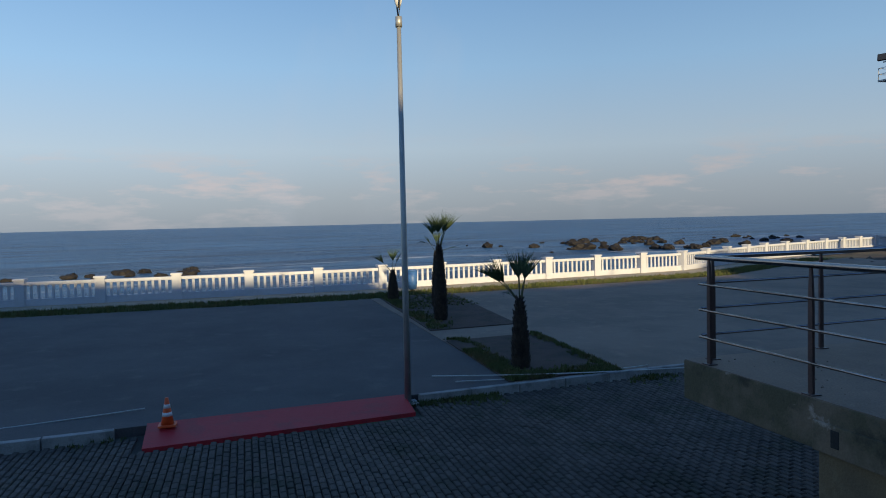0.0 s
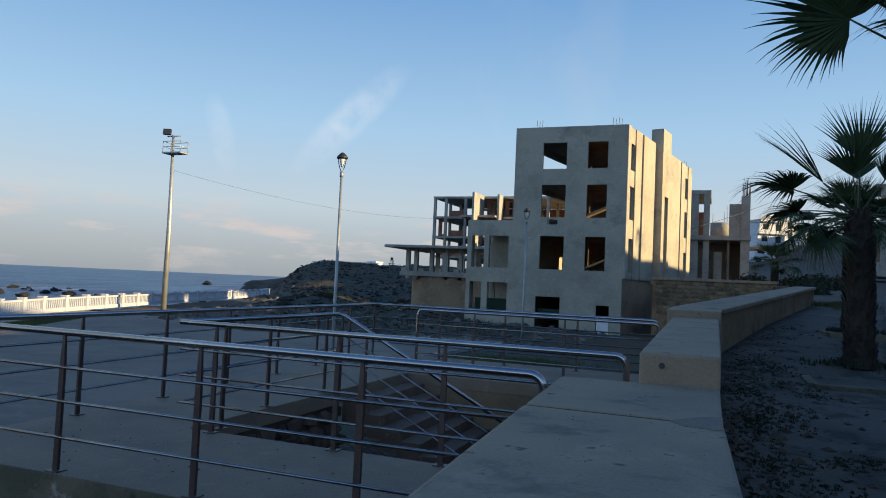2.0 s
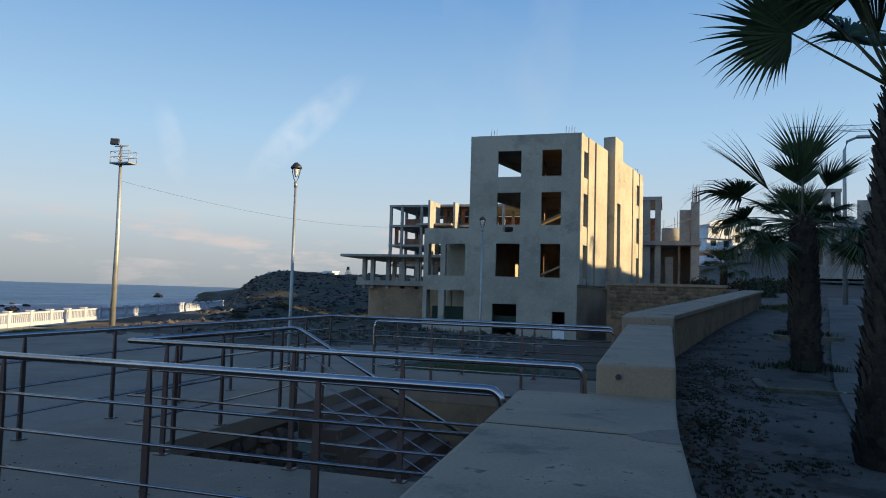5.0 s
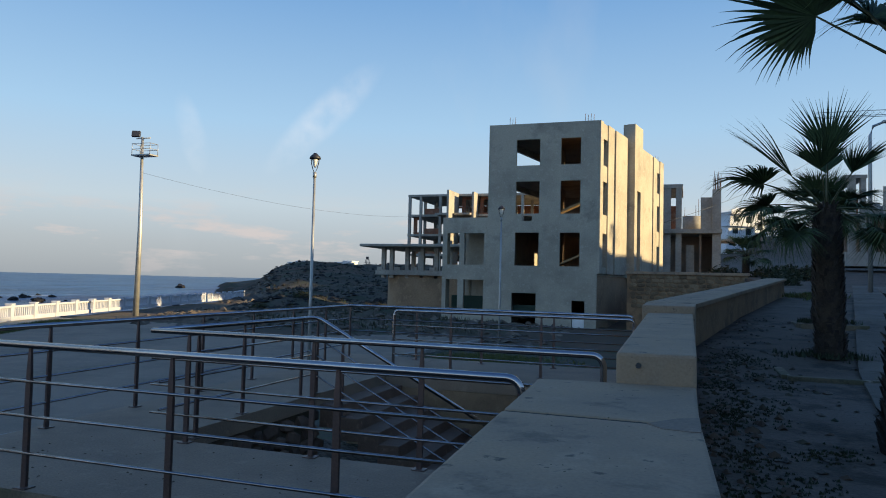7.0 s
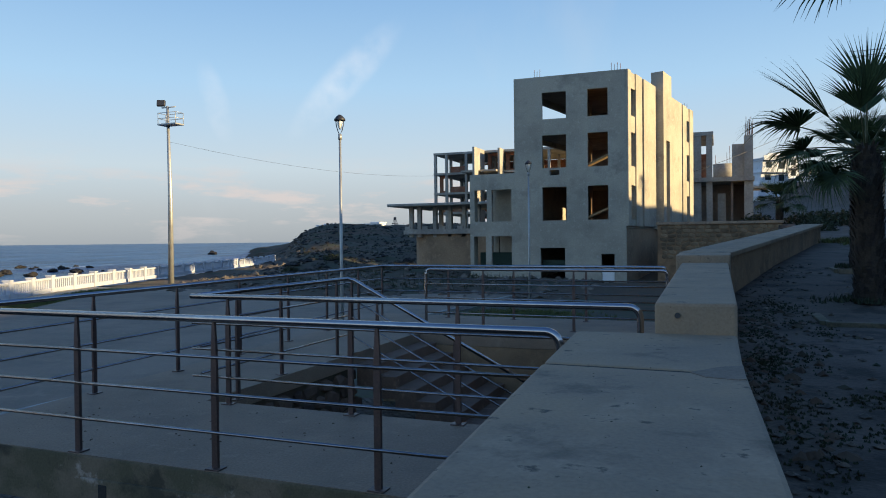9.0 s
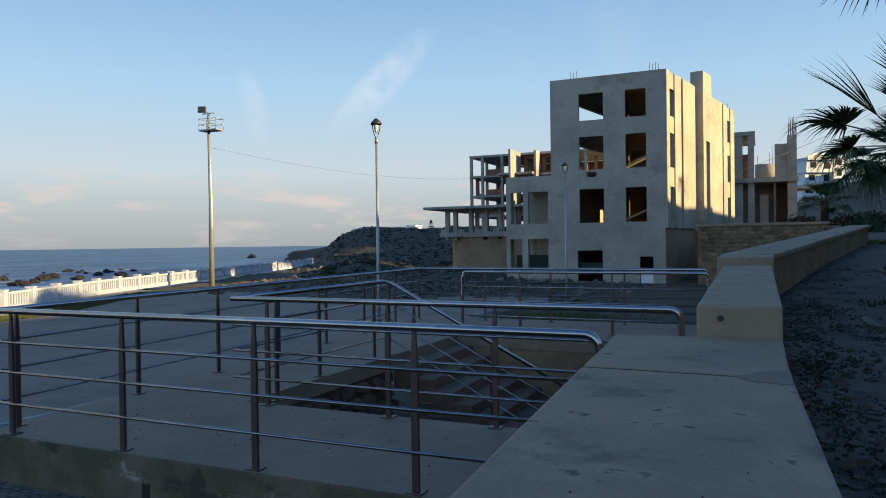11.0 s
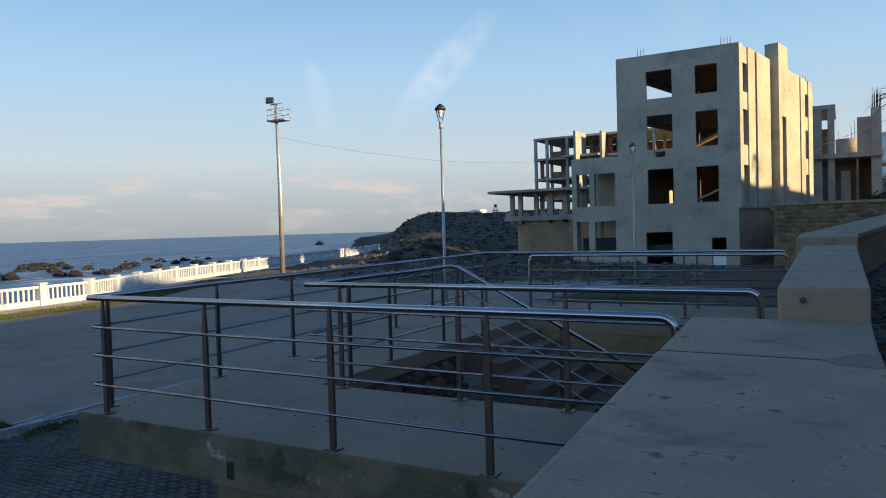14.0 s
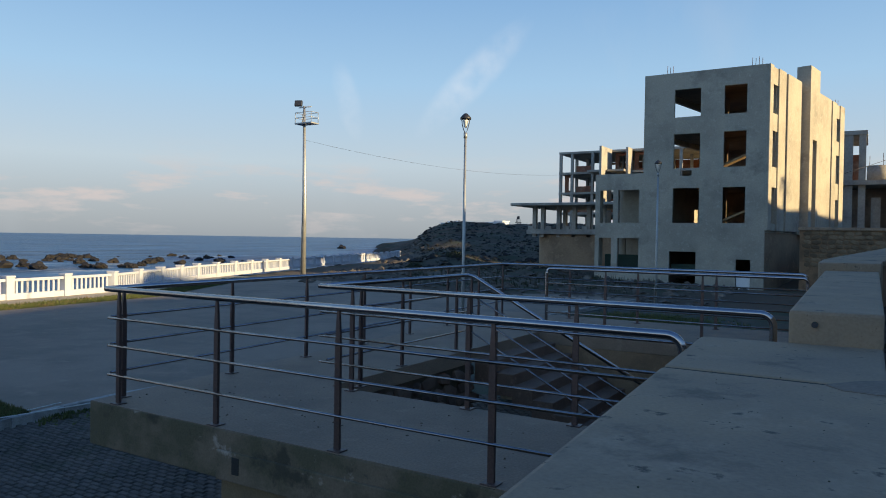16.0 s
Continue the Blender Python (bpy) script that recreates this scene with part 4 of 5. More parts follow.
# ------------------------------------------------------------ lamps and masts
def street_lamp(x, y, label):
    s = thing("street_lamp", label, "street lamp", "promenade lamps", at=pose(x, y, LOW))
    bm = tube(bmesh.new(), [(0, 0, 0), (0, 0, 2.2), (0, 0, 6.75)], [0.064, 0.056, 0.04], 14)
    part("pole", bm, GALV, s)
    part("base_plate", bevelled(boxes((-0.17, 0.17, -0.17, 0.17, 0, 0.025)), 0.006), GALV, s)
    part("collar", tube(bmesh.new(), [(0, 0, 6.68), (0, 0, 6.86)], 0.06, 12), GALV, s)
    for sx in (-1, 1):
        part("fork_arm", tube(bmesh.new(), [(0, 0, 6.82), (sx * 0.08, 0, 6.98), (sx * 0.13, 0, 7.15), (sx * 0.15, 0, 7.32)], 0.015, 8), DARKM, s)
    part("bowl", tube(bmesh.new(), [(0, 0, 7.02), (0, 0, 7.1), (0, 0, 7.22), (0, 0, 7.3)], [0.03, 0.06, 0.085, 0.10], 14), GLASSM, s, "pale glass bowl")
    part("hood", tube(bmesh.new(), [(0, 0, 7.30), (0, 0, 7.36), (0, 0, 7.44), (0, 0, 7.5)], [0.185, 0.18, 0.11, 0.04], 18), DARKM, s, "dark metal hood")
    return s


street_lamp(-6.25, -1.72, "tall grey lamp post with forked head on the kerb")
street_lamp(-5.55, 16.4, "tall grey lamp post with hooded head, sunlit")
street_lamp(-3.3, 32.4, "tall grey lamp post before the unfinished tower")

mast = thing("floodlight_mast", "tall tapered floodlight mast with a railed platform", "mast", at=pose(-36.1, 42.3, LOW))
part("pole", tube(bmesh.new(), [(0, 0, 0), (0.05, 0, 7), (-0.1, 0, 14.6)], [0.235, 0.18, 0.10], 16), GALV, mast)
part("platform", bevelled(boxes((-0.75, 1.15, -0.5, 0.5, 13.0, 13.12)), 0.02, 1), GALV, mast)
for z in (13.55, 14.0):
    part("platform_rail", tube(bmesh.new(), [(-0.7, -0.45, z), (1.1, -0.45, z), (1.1, 0.45, z), (-0.7, 0.45, z), (-0.7, -0.45, z)], 0.025, 6), GALV, mast)
for x, y in ((-0.7, -0.45), (0.2, -0.45), (1.1, -0.45), (1.1, 0.45), (-0.7, 0.45)):
    part("platform_post", tube(bmesh.new(), [(x, y, 13.1), (x, y, 14.02)], 0.025, 6), GALV, mast)
part("cross_arm", tube(bmesh.new(), [(-0.7, 0, 14.5), (0.7, 0, 14.5)], 0.05, 8), GALV, mast)
bm = bmesh.new()
add_box(bm, -0.33, 0.33, -0.12, 0.12, -0.25, 0.25, Matrix.Translation((-0.62, -0.15, 14.85)) @ pose(0, 0, 0, -15, 0, 25))
part("floodlight", bevelled(bm, 0.02, 1), DARKM, mast, "black square floodlight")


def cable(a, b, sag, r=0.02, label="thin dark overhead cable"):
    a, b = Vector(a), Vector(b)
    pts = [a.lerp(b, t) - Vector((0, 0, sag * 4 * t * (1 - t))) for t in (k / 16 for k in range(17))]
    return solid("cable", tube(bmesh.new(), pts, r, 5), DARKM, label, "cable")


cable((-36.05, 42.4, 9.9), (-29.7, 85.2, 10.3), 0.9, 0.010)
cable((3.9, 69.0, 8.0), (23, 92, 19), 0.7, 0.02)

lampe = thing("street_lamp", "grey street lamp with a curved single arm", "street lamp", at=pose(12.5, 26, upper(12.5, 26)))
part("pole", tube(bmesh.new(), [(0, 0, 0), (0, 0, 5.9), (0.1, 0, 6.25), (0.45, 0, 6.4)], [0.09, 0.06, 0.05, 0.045], 12), GALV, lampe)
part("lamp_head", bevelled(boxes((0.4, 0.95, -0.12, 0.12, 6.36, 6.46)), 0.03), GALV, lampe)


# ------------------------------------------------------------ palms
def fan_leaf(seed, stem, blade, span, segs, droop, fold, side=0.72):
    """One fan leaf along +x: stem mesh and blade mesh."""
    rnd = random.Random(seed)
    sb = bmesh.new()
    bend = 0.35
    pts = [(stem * t, 0, -bend * stem * t * t * 0.45) for t in (0, 0.25, 0.5, 0.75, 1)]
    tube(sb, pts, [0.022, 0.016, 0.013, 0.011, 0.009], 5)
    hx, hz = pts[-1][0], pts[-1][2]
    bb = bmesh.new()
    pitch = -math.atan(bend * 0.9)
    for i in range(segs):
        a = radians(-span / 2 + span * i / (segs - 1) + rnd.uniform(-1.5, 1.5))
        ln = blade * (side + (1 - side) * math.cos(a * 0.75)) * rnd.uniform(0.88, 1.08)
        wd = blade * radians(span) / segs * 0.62
        across = Vector((-math.sin(a), math.cos(a), 0))
        last = None
        tilt = fold * abs(math.sin(a))
        dr = droop * rnd.uniform(0.6, 1.5)
        for t, k in ((0.0, 0.1), (0.33, 0.56), (0.58, 0.3), (0.82, 0.1), (1.0, 0.015)):
            p = Vector((math.cos(a) * ln * t, math.sin(a) * ln * t, 0))
            p.z += tilt * ln * t - dr * ln * max(0, t - 0.4) ** 2 * 1.9
            p.x *= 1 - 0.12 * dr * t * t
            q = Vector((p.x * math.cos(pitch) - p.z * -math.sin(pitch) * -1, p.y, p.x * math.sin(pitch) + p.z)) + Vector((hx, 0, hz))
            up = Vector((0, 0, 0.25 * k * wd * (1 if i % 2 else -1)))
            pair = (bb.verts.new(q + across * wd * k + up), bb.verts.new(q - across * wd * k - up))
            if last:
                bb.faces.new((last[0], last[1], pair[1], pair[0]))
            last = pair
    return mesh_of("stem", sb, STEMM), mesh_of("leaf", bb, LEAFM)


def palm(x, y, z, h, r, leaves, label, seed, spikes=1.0, prof=((0, 1.25), (0.06, 1.08), (0.3, 1.0), (0.7, 0.92), (0.93, 0.86), (1.0, 0.55))):
    """leaves: rows of (heading, lift in degrees, leaf kind, scale, roll); prof: the trunk's taper."""
    p = thing("palm_tree", label, "palm tree", "palms", at=pose(x, y, z))
    rnd = random.Random(seed)
    lean = rnd.uniform(-0.03, 0.03)
    part("trunk", tube(bmesh.new(), [(lean * h * t, 0, h * t) for t, _ in prof], [r * k for _, k in prof], 18), TRUNKM, p)
    bm = bmesh.new()
    n = int(h / 0.085)
    for i in range(n):
        t = (i + 0.5) / n
        rad = r * lerp(prof, t)
        for k in range(13):
            a = 2 * math.pi * (k + 0.5 * (i % 2)) / 13 + rnd.uniform(-0.12, 0.12)
            d = Vector((math.cos(a), math.sin(a), 0))
            s = Vector((-math.sin(a), math.cos(a), 0))
            b = Vector((lean * h * t, 0, h * t)) + d * (rad - 0.01)
            ln = rnd.uniform(0.05, 0.13) * spikes
            w = rad * 0.24
            out = d * rnd.uniform(0.025, 0.075) * spikes
            vs = [bm.verts.new(b - s * w - Vector((0, 0, 0.05))), bm.verts.new(b + s * w - Vector((0, 0, 0.05))),
                  bm.verts.new(b + s * w * 0.55 + out + Vector((0, 0, ln))), bm.verts.new(b - s * w * 0.55 + out + Vector((0, 0, ln)))]
            c = bm.verts.new(b + Vector((0, 0, ln * 0.3)))
            bm.faces.new(vs)
            bm.faces.new((vs[2], vs[1], c))
            bm.faces.new((vs[0], vs[3], c))
            bm.faces.new((vs[3], vs[2], c))
    part("bark", bm, TRUNKM, p, "dark stubs of cut leaf bases")
    for head, lift, kind, sc, *roll in leaves:
        stem_me, leaf_me = LEAVES[kind]
        f = part("frond", stem_me, None, p)
        f.matrix_basis = pose(lean * h, 0, h - 0.06) @ pose(0, 0, 0, 0, 0, head) @ pose(r * 0.25, 0, 0, roll[0] if roll else rnd.uniform(-12, 12), -lift, 0) @ Matrix.Scale(sc, 4)
        part("blade", leaf_me, None, f)
    return p


LEAVES = {
    "fan": fan_leaf(9, 0.8, 0.92, 100, 30, 0.15, 0.25),
    "sapling": fan_leaf(10, 0.5, 0.72, 62, 22, 0.15, 0.45),
    "broad": fan_leaf(8, 1.05, 1.0, 235, 54, 0.5, 0.1, 0.42),
    "wide": fan_leaf(1, 0.85, 0.82, 205, 44, 0.5, 0.25),
    "wide2": fan_leaf(2, 0.75, 0.8, 190, 42, 0.3, 0.3),
    "droop": fan_leaf(3, 1.0, 0.8, 215, 44, 0.85, 0.2),
    "young": fan_leaf(4, 0.35, 0.95, 85, 30, 0.05, 0.4),
    "narrow": fan_leaf(6, 0.45, 0.9, 48, 22, 0.1, 0.6),
    "ragged": fan_leaf(7, 0.55, 0.75, 42, 18, 0.6, 0.5),
}


def crown(seed, rings):
    rnd = random.Random(seed)
    out = []
    for lift, kinds, k, sc in rings:
        o = rnd.uniform(0, 360)
        for i in range(k):
            out.append((o + 360 * i / k + rnd.uniform(-14, 14), lift + rnd.uniform(-10, 10), rnd.choice(kinds), sc * rnd.uniform(0.88, 1.1)))
    return out


BIG = [(84, ("young",), 4, 0.95), (62, ("wide2", "young"), 6, 0.85), (38, ("wide", "wide2"), 6, 0.9), (14, ("wide", "droop"), 6, 0.9), (-12, ("droop",), 5, 0.8)]
palm(8.32, 9.3, 0.48, 2.6, 0.205, [(268, 86, "fan", 1.16), (352, 68, "fan", 0.85, 50), (250, 62, "fan", 0.95), (304, 58, "fan", 0.9), (183, 57, "narrow", 1.6, 15), (184, 33, "wide", 1.22, 14), (204, 6, "droop", 1.0), (192, -14, "droop", 0.92),
     (226, -24, "droop", 0.8), (214, -6, "wide", 0.98), (178, 14, "wide", 0.98), (340, -6, "wide", 0.88), (352, 4, "droop", 0.9), (330, -20, "droop", 0.8), (20, -24, "droop", 0.8), (86, 80, "fan", 0.85), (110, -2, "droop", 0.95), (150, 10, "wide2", 0.85)],
     "stout fan palm with dark stubbled trunk and full crown", 1, 1.1)
palm(7.97, 3.2, 0.2, 3.47, 0.2, [(186, 32, "broad", 1.0, 68), (214, 64, "broad", 0.95, 40), (190, 66, "broad", 1.05, 60), (226, 54, "broad", 1.0, 15), (244, 68, "wide", 1.15), (262, 60, "wide", 1.15), (172, 62, "wide", 1.15), (320, 60, "broad", 1.0), (290, 52, "broad", 0.95), (10, 40, "broad", 1.0), (90, 52, "wide", 1.1), (50, 30, "droop", 1.0),
     (330, 30, "droop", 1.0), (130, 62, "wide2", 1.1), (20, 74, "young", 1.3), (200, 80, "young", 1.4), (300, 78, "young", 1.3)],
     "tall fan palm with thick stubbled trunk near the wall", 2, 1.2, ((0, 1.5), (0.05, 1.4), (0.3, 1.22), (0.6, 1.05), (0.85, 0.86), (0.95, 0.62), (1.0, 0.45)))
palm(8.9, 13.5, 0.95, 2.4, 0.2, crown(13, BIG), "stout fan palm in the row along the street", 3)
palm(10.4, 20.5, 1.4, 2.5, 0.2, crown(14, BIG), "stout fan palm in the row along the street", 4)
palm(10.7, 60, 2.5, 2.0, 0.28, crown(15, [(82, ("young",), 5, 1.5), (55, ("wide2",), 7, 1.5), (25, ("wide",), 8, 1.5), (-5, ("droop",), 6, 1.4)]), "sunlit yellow-green fan palm before the far houses", 5)
palm(14.5, 27, 1.6, 3.2, 0.2, crown(16, BIG), "stout fan palm farther along the street", 6)
PZ = LOW + 0.1
CONE = ((0, 1.1), (0.1, 1.2), (0.45, 1.05), (0.8, 0.72), (0.95, 0.5), (1.0, 0.3))
palm(-7.85, 1.1, PZ, 1.5, 0.155, [(159, 88, "sapling", 1.0), (159, 80, "sapling", 0.95), (110, 84, "sapling", 0.9), (70, 80, "sapling", 0.95, 80), (244, 58, "sapling", 0.95, 70), (250, 54, "sapling", 1.05, 50), (250, 63, "ragged", 0.85), (200, 30, "ragged", 0.5)], "young palm with a few windblown leaves in the bed", 7, 0.8, CONE)
palm(-15.65, 1.5, PZ, 2.4, 0.18, [(159, 88, "sapling", 1.0), (70, 74, "sapling", 1.05, 75), (250, 76, "sapling", 0.85, 60), (200, 82, "sapling", 0.95), (30, 80, "sapling", 0.9), (339, 82, "sapling", 0.95), (110, 80, "sapling", 0.95), (250, 30, "ragged", 0.6), (160, 20, "ragged", 0.6)], "slim palm with ragged windblown crown in the bed", 8, 0.8, CONE)
palm(-19.3, 2.4, PZ, 2.05, 0.18, [(159, 84, "sapling", 0.8), (250, 70, "sapling", 0.7), (80, 30, "ragged", 0.7)], "slim palm with a thin ragged crown in the bed", 9, 0.8, CONE)
palm(-22.2, 1.3, PZ, 1.2, 0.18, [(159, 88, "sapling", 0.9), (250, 56, "sapling", 0.95, 50), (70, 80, "sapling", 0.8)], "young palm with a few windblown leaves in the bed", 10, 0.8, CONE)
# on the ridge: its shadow falls on the tower
palm(47.0, 55.9, upper(47.0, 55.9) - 0.1, 2.6, 0.2, crown(21, [(80, ("young",), 4, 1.0), (45, ("wide",), 5, 0.85), (10, ("droop",), 5, 0.8)]), "fan palm on the ridge above the street", 11)


# ------------------------------------------------------------ planting beds
def bed(outline, label):
    return solid("planting_bed", prism(bmesh.new(), outline, LOW + 0.05, LOW + 0.125), SOIL, label, "flower bed", "planting beds")


bed([(-6.75, 0.40), (-6.95, 2.9), (-12.0, 3.25), (-11.7, 0.55)], "bare soil bed with grassy edges round a young palm")
bed([(-13.6, 0.62), (-13.9, 3.4), (-24.0, 4.2), (-23.0, 0.9)], "bare soil bed with grassy edges round palms")


def tufts(name, spots, size, label, mat=None, cat="grass"):
    """spots: x, y, z of each tuft; blades of one mesh."""
    rnd = random.Random(len(spots))
    vs, fs = [], []
    for x, y, z in spots:
        for _ in range(5):
            a, b = rnd.uniform(0, 6.283), rnd.uniform(0.5, 1.3) * size
            w = 0.012 + size * 0.05
            ox, oy = x + rnd.gauss(0, size * 0.4), y + rnd.gauss(0, size * 0.4)
            dx, dy = math.cos(a), math.sin(a)
            l = rnd.uniform(0.1, 0.6) * b
            k = len(vs)
            vs += [(ox - dy * w, oy + dx * w, z), (ox + dy * w, oy - dx * w, z), (ox + dx * l, oy + dy * l, z + b)]
            fs.append((k, k + 1, k + 2))
    me = bpy.data.meshes.new(name)
    me.from_pydata(vs, [], fs)
    me.materials.append(mat or GRASSM)
    return tagged(new(name, me), label, cat, kind="stuff")


rnd = random.Random(3)
sp = []
for _ in range(4200):      # fringe of the beds
    t = rnd.random()
    k = rnd.random()
    if k < 0.35:
        sp.append((-6.8 - 5.1 * t, 0.45 + 0.15 * t + abs(rnd.gauss(0, 0.22)), LOW + 0.12))
    elif k < 0.6:
        sp.append((-6.75 - abs(rnd.gauss(0, 0.3)), 0.45 + 2.4 * t, LOW + 0.12))
    elif k < 0.7:
        sp.append((-7 - 5.0 * t, 2.9 + 0.3 * t - abs(rnd.gauss(0, 0.12)), LOW + 0.12))
    elif k < 0.9:
        sp.append((-13.7 - 9 * t, 0.7 + 0.28 * t + abs(rnd.gauss(0, 0.35)), LOW + 0.12))
    else:
        sp.append((-19 - 4 * t, 1 + 3 * rnd.random(), LOW + 0.12))
sp = [p for p in sp if noise.noise((p[0] * 0.9, p[1] * 0.9, 4)) > -0.3]
tufts("bed_grass", sp, 0.075, "green grass fringe round the beds")
sp = []
for _ in range(9000):
    y = rnd.uniform(-26, 34)
    sp.append((coast_x(y) + 2.2 + 2.2 * rnd.random() + rnd.gauss(0, 0.12), y, LOW + 0.05))
tufts("verge_grass", sp, 0.13, "green and dry grass of the verge")
sp = []
for _ in range(1100):
    y = rnd.choice((rnd.uniform(-2, 0.6), rnd.uniform(-1, 5), rnd.uniform(-16, 8)))
    sp.append((kerb_x(y) + 0.1 + abs(rnd.gauss(0, 0.22)), y, LOW - 0.01))
sp = [p for p in sp if noise.noise((p[0] * 0.5, p[1] * 0.5, 8)) > 0.0]
tufts("kerb_weeds", sp, 0.06, "dark weeds along the foot of the kerb")
sp = [(rnd.gauss(-2.2, 1.4), rnd.gauss(27, 1.0), LOW - 0.1) for _ in range(1500)]
tufts("grass_patch", sp, 0.16, "green grass patch on the low ground")

# ------------------------------------------------------------ cone, bin, cords
cone = thing("traffic_cone", "orange traffic cone with white bands on the red kerb", "traffic cone", at=pose(-5.80, -5.72, LOW + 0.115) @ Matrix.Scale(0.8, 4))
part("base", bevelled(boxes((-0.17, 0.17, -0.17, 0.17, 0, 0.04)), 0.012), ORANGE, cone)
part("body", tube(bmesh.new(), [(0, 0, 0.04), (0, 0, 0.3), (0, 0, 0.56)], [0.125, 0.078, 0.03], 16), ORANGE, cone)
for z in (0.2, 0.36):
    part("band", tube(bmesh.new(), [(0, 0, z), (0, 0, z + 0.075)], [0.1 - (z - 0.2) * 0.19 + 0.001, 0.087 - (z - 0.2) * 0.19], 16), WHITEP, cone, "white reflective band")
binx = thing("litter_bin", "blue plastic litter bin on the promenade", "bin", at=pose(-25.6, 2.9, LOW + 0.07))
part("body", tube(bmesh.new(), [(0, 0, 0.12), (0, 0, 0.5), (0, 0, 0.95)], [0.2, 0.23, 0.25], 16), BLUEP, binx)
part("rim", tube(bmesh.new(), [(0, 0, 0.95), (0, 0, 1.0)], 0.27, 16), BLUEP, binx)
part("foot", tube(bmesh.new(), [(0, 0, 0), (0, 0, 0.13)], 0.09, 12), DARKM, binx)
for a, b in (((kerb_x(-12) - 0.5, -12, LOW + 0.14), (kerb_x(-6) - 1.1, -6.2, LOW + 0.14)), ((-7.3, -1.0, LOW + 0.22), (-6.1, 4.9, LOW + 0.22)), ((-7.0, -0.6, LOW + 0.14), (-7.0, 3.6, LOW + 0.14))):
    c = cable(a, b, 0.05, 0.012, "white cord stretched over the plaza beside the kerb")
    c.name = "cord"
    c.data.materials[0] = CORD
    tagged(c, category="cord")

# ------------------------------------------------------------ rocks in the surf
ROCKS = []
for s in range(5):
    rr = random.Random(40 + s)
    bm = bmesh.new()
    bmesh.ops.create_icosphere(bm, subdivisions=3, radius=1)
    for v in bm.verts:
        q = v.co * 1.4 + Vector((s * 7, 0, 0))
        v.co *= 1 + 0.6 * noise.noise(q) + 0.35 * noise.noise(q * 2.7)
        v.co.z = max(-0.4, v.co.z * 0.75)
    ROCKS.append(mesh_of("rock", bm, ROCKM))
spots = [(-230, 285, 3.2), (-121, 60, 2.6), (-127, 64, 2.0)]
for _ in range(64):
    t = rnd.random()
    spots.append((-104 - 55 * rnd.random() - 8 * t, 48 + 78 * t + rnd.gauss(0, 8), rnd.choice((0.5, 0.8, 1.1, 1.6, 2.0))))
for _ in range(10):
    spots.append((-90 + rnd.gauss(0, 4), -16 + rnd.gauss(0, 9), rnd.uniform(0.8, 1.6)))
for x, y, s in spots:
    ob = tagged(new("rock", rnd.choice(ROCKS)), "dark rock awash in the surf", "rock", "sea rocks")
    ob.matrix_basis = pose(x, y, SEA_Z + 0.05 * s, 0, 0, rnd.uniform(0, 360)) @ Matrix.Diagonal((s * 0.8, s * 0.6, s * 0.6, 1))
for _ in range(150):
    y = rnd.uniform(-28, 96)
    s = rnd.uniform(0.5, 1.3)
    x = coast_x(y) - rnd.uniform(1.8, 5.0)
    ob = tagged(new("rock", rnd.choice(ROCKS)), "brown rock on the shore below the balustrade", "rock", "shore rocks")
    ob.matrix_basis = pose(x, y, land(x, y) + 0.1 * s, 0, 0, rnd.uniform(0, 360)) @ Matrix.Diagonal((s * 1.2, s, s, 1))

# ------------------------------------------------------------ rubble on the earth slope and litter on the street
def rubble(name, spots, label, mat, cat="rubble"):
    """spots: x, y, z, size; lumpy stones in one mesh."""
    rr = random.Random(9)
    vs, fs = [], []
    base = [(1, 0, 0), (-1, 0, 0), (0, 1, 0), (0, -1, 0), (0, 0, 1), (0, 0, -0.5), (0.6, 0.6, 0.5), (-0.6, -0.6, 0.45)]
    tri = ((0, 6, 4), (6, 2, 4), (2, 1, 4), (1, 7, 4), (7, 3, 4), (3, 0, 4), (0, 2, 6), (1, 3, 7), (2, 0, 5), (1, 2, 5), (3, 1, 5), (0, 3, 5))
    for x, y, z, s in spots:
        k = len(vs)
        a = rr.uniform(0, 6.28)
        sx, sy, sz = rr.uniform(0.7, 1.4) * s, rr.uniform(0.6, 1.1) * s, rr.uniform(0.35, 0.8) * s
        for bx, by, bz in base:
            bx, by, bz = bx * sx * rr.uniform(0.8, 1.2), by * sy * rr.uniform(0.8, 1.2), bz * sz
            vs.append((x + bx * math.cos(a) - by * math.sin(a), y + bx * math.sin(a) + by * math.cos(a), z + bz))
        fs += [(k + i, k + j, k + l) for i, j, l in tri]
    me = bpy.data.meshes.new(name)
    me.from_pydata(vs, [], fs)
    me.materials.append(mat)
    return tagged(new(name, me), label, cat, kind="stuff")


sp = []
for _ in range(2600):
    x, y = rnd.uniform(-40, -1), rnd.uniform(33, 62)
    if x > coast_x(y) + 5:
        sp.append((x, y, land(x, y), rnd.choice((0.08, 0.12, 0.2, 0.35)) * rnd.uniform(0.6, 1.3)))
rubble("rubble", sp, "stones and building rubble on bare earth", DEBRIS)
sp = []
for _ in range(650):
    y = rnd.uniform(-5, 14)
    x = rnd.choice((6.2 + abs(rnd.gauss(0, 0.45)), 6.2 + abs(rnd.gauss(0, 0.9)), rnd.uniform(6.2, 9.5))) + max(0, y - 9.5) * 0.235
    if math.hypot(x - 8, y - 8) > 0.5 and math.hypot(x - 7.8, y - 3.2) > 0.5:
        sp.append((x, y, upper(x, y) + 0.01, rnd.choice((0.012, 0.018, 0.03, 0.045)) * rnd.uniform(0.6, 1.4)))
rubble("street_rubble", sp, "dirt clods and broken rubble beside the wall", DEBRIS)
sp = []
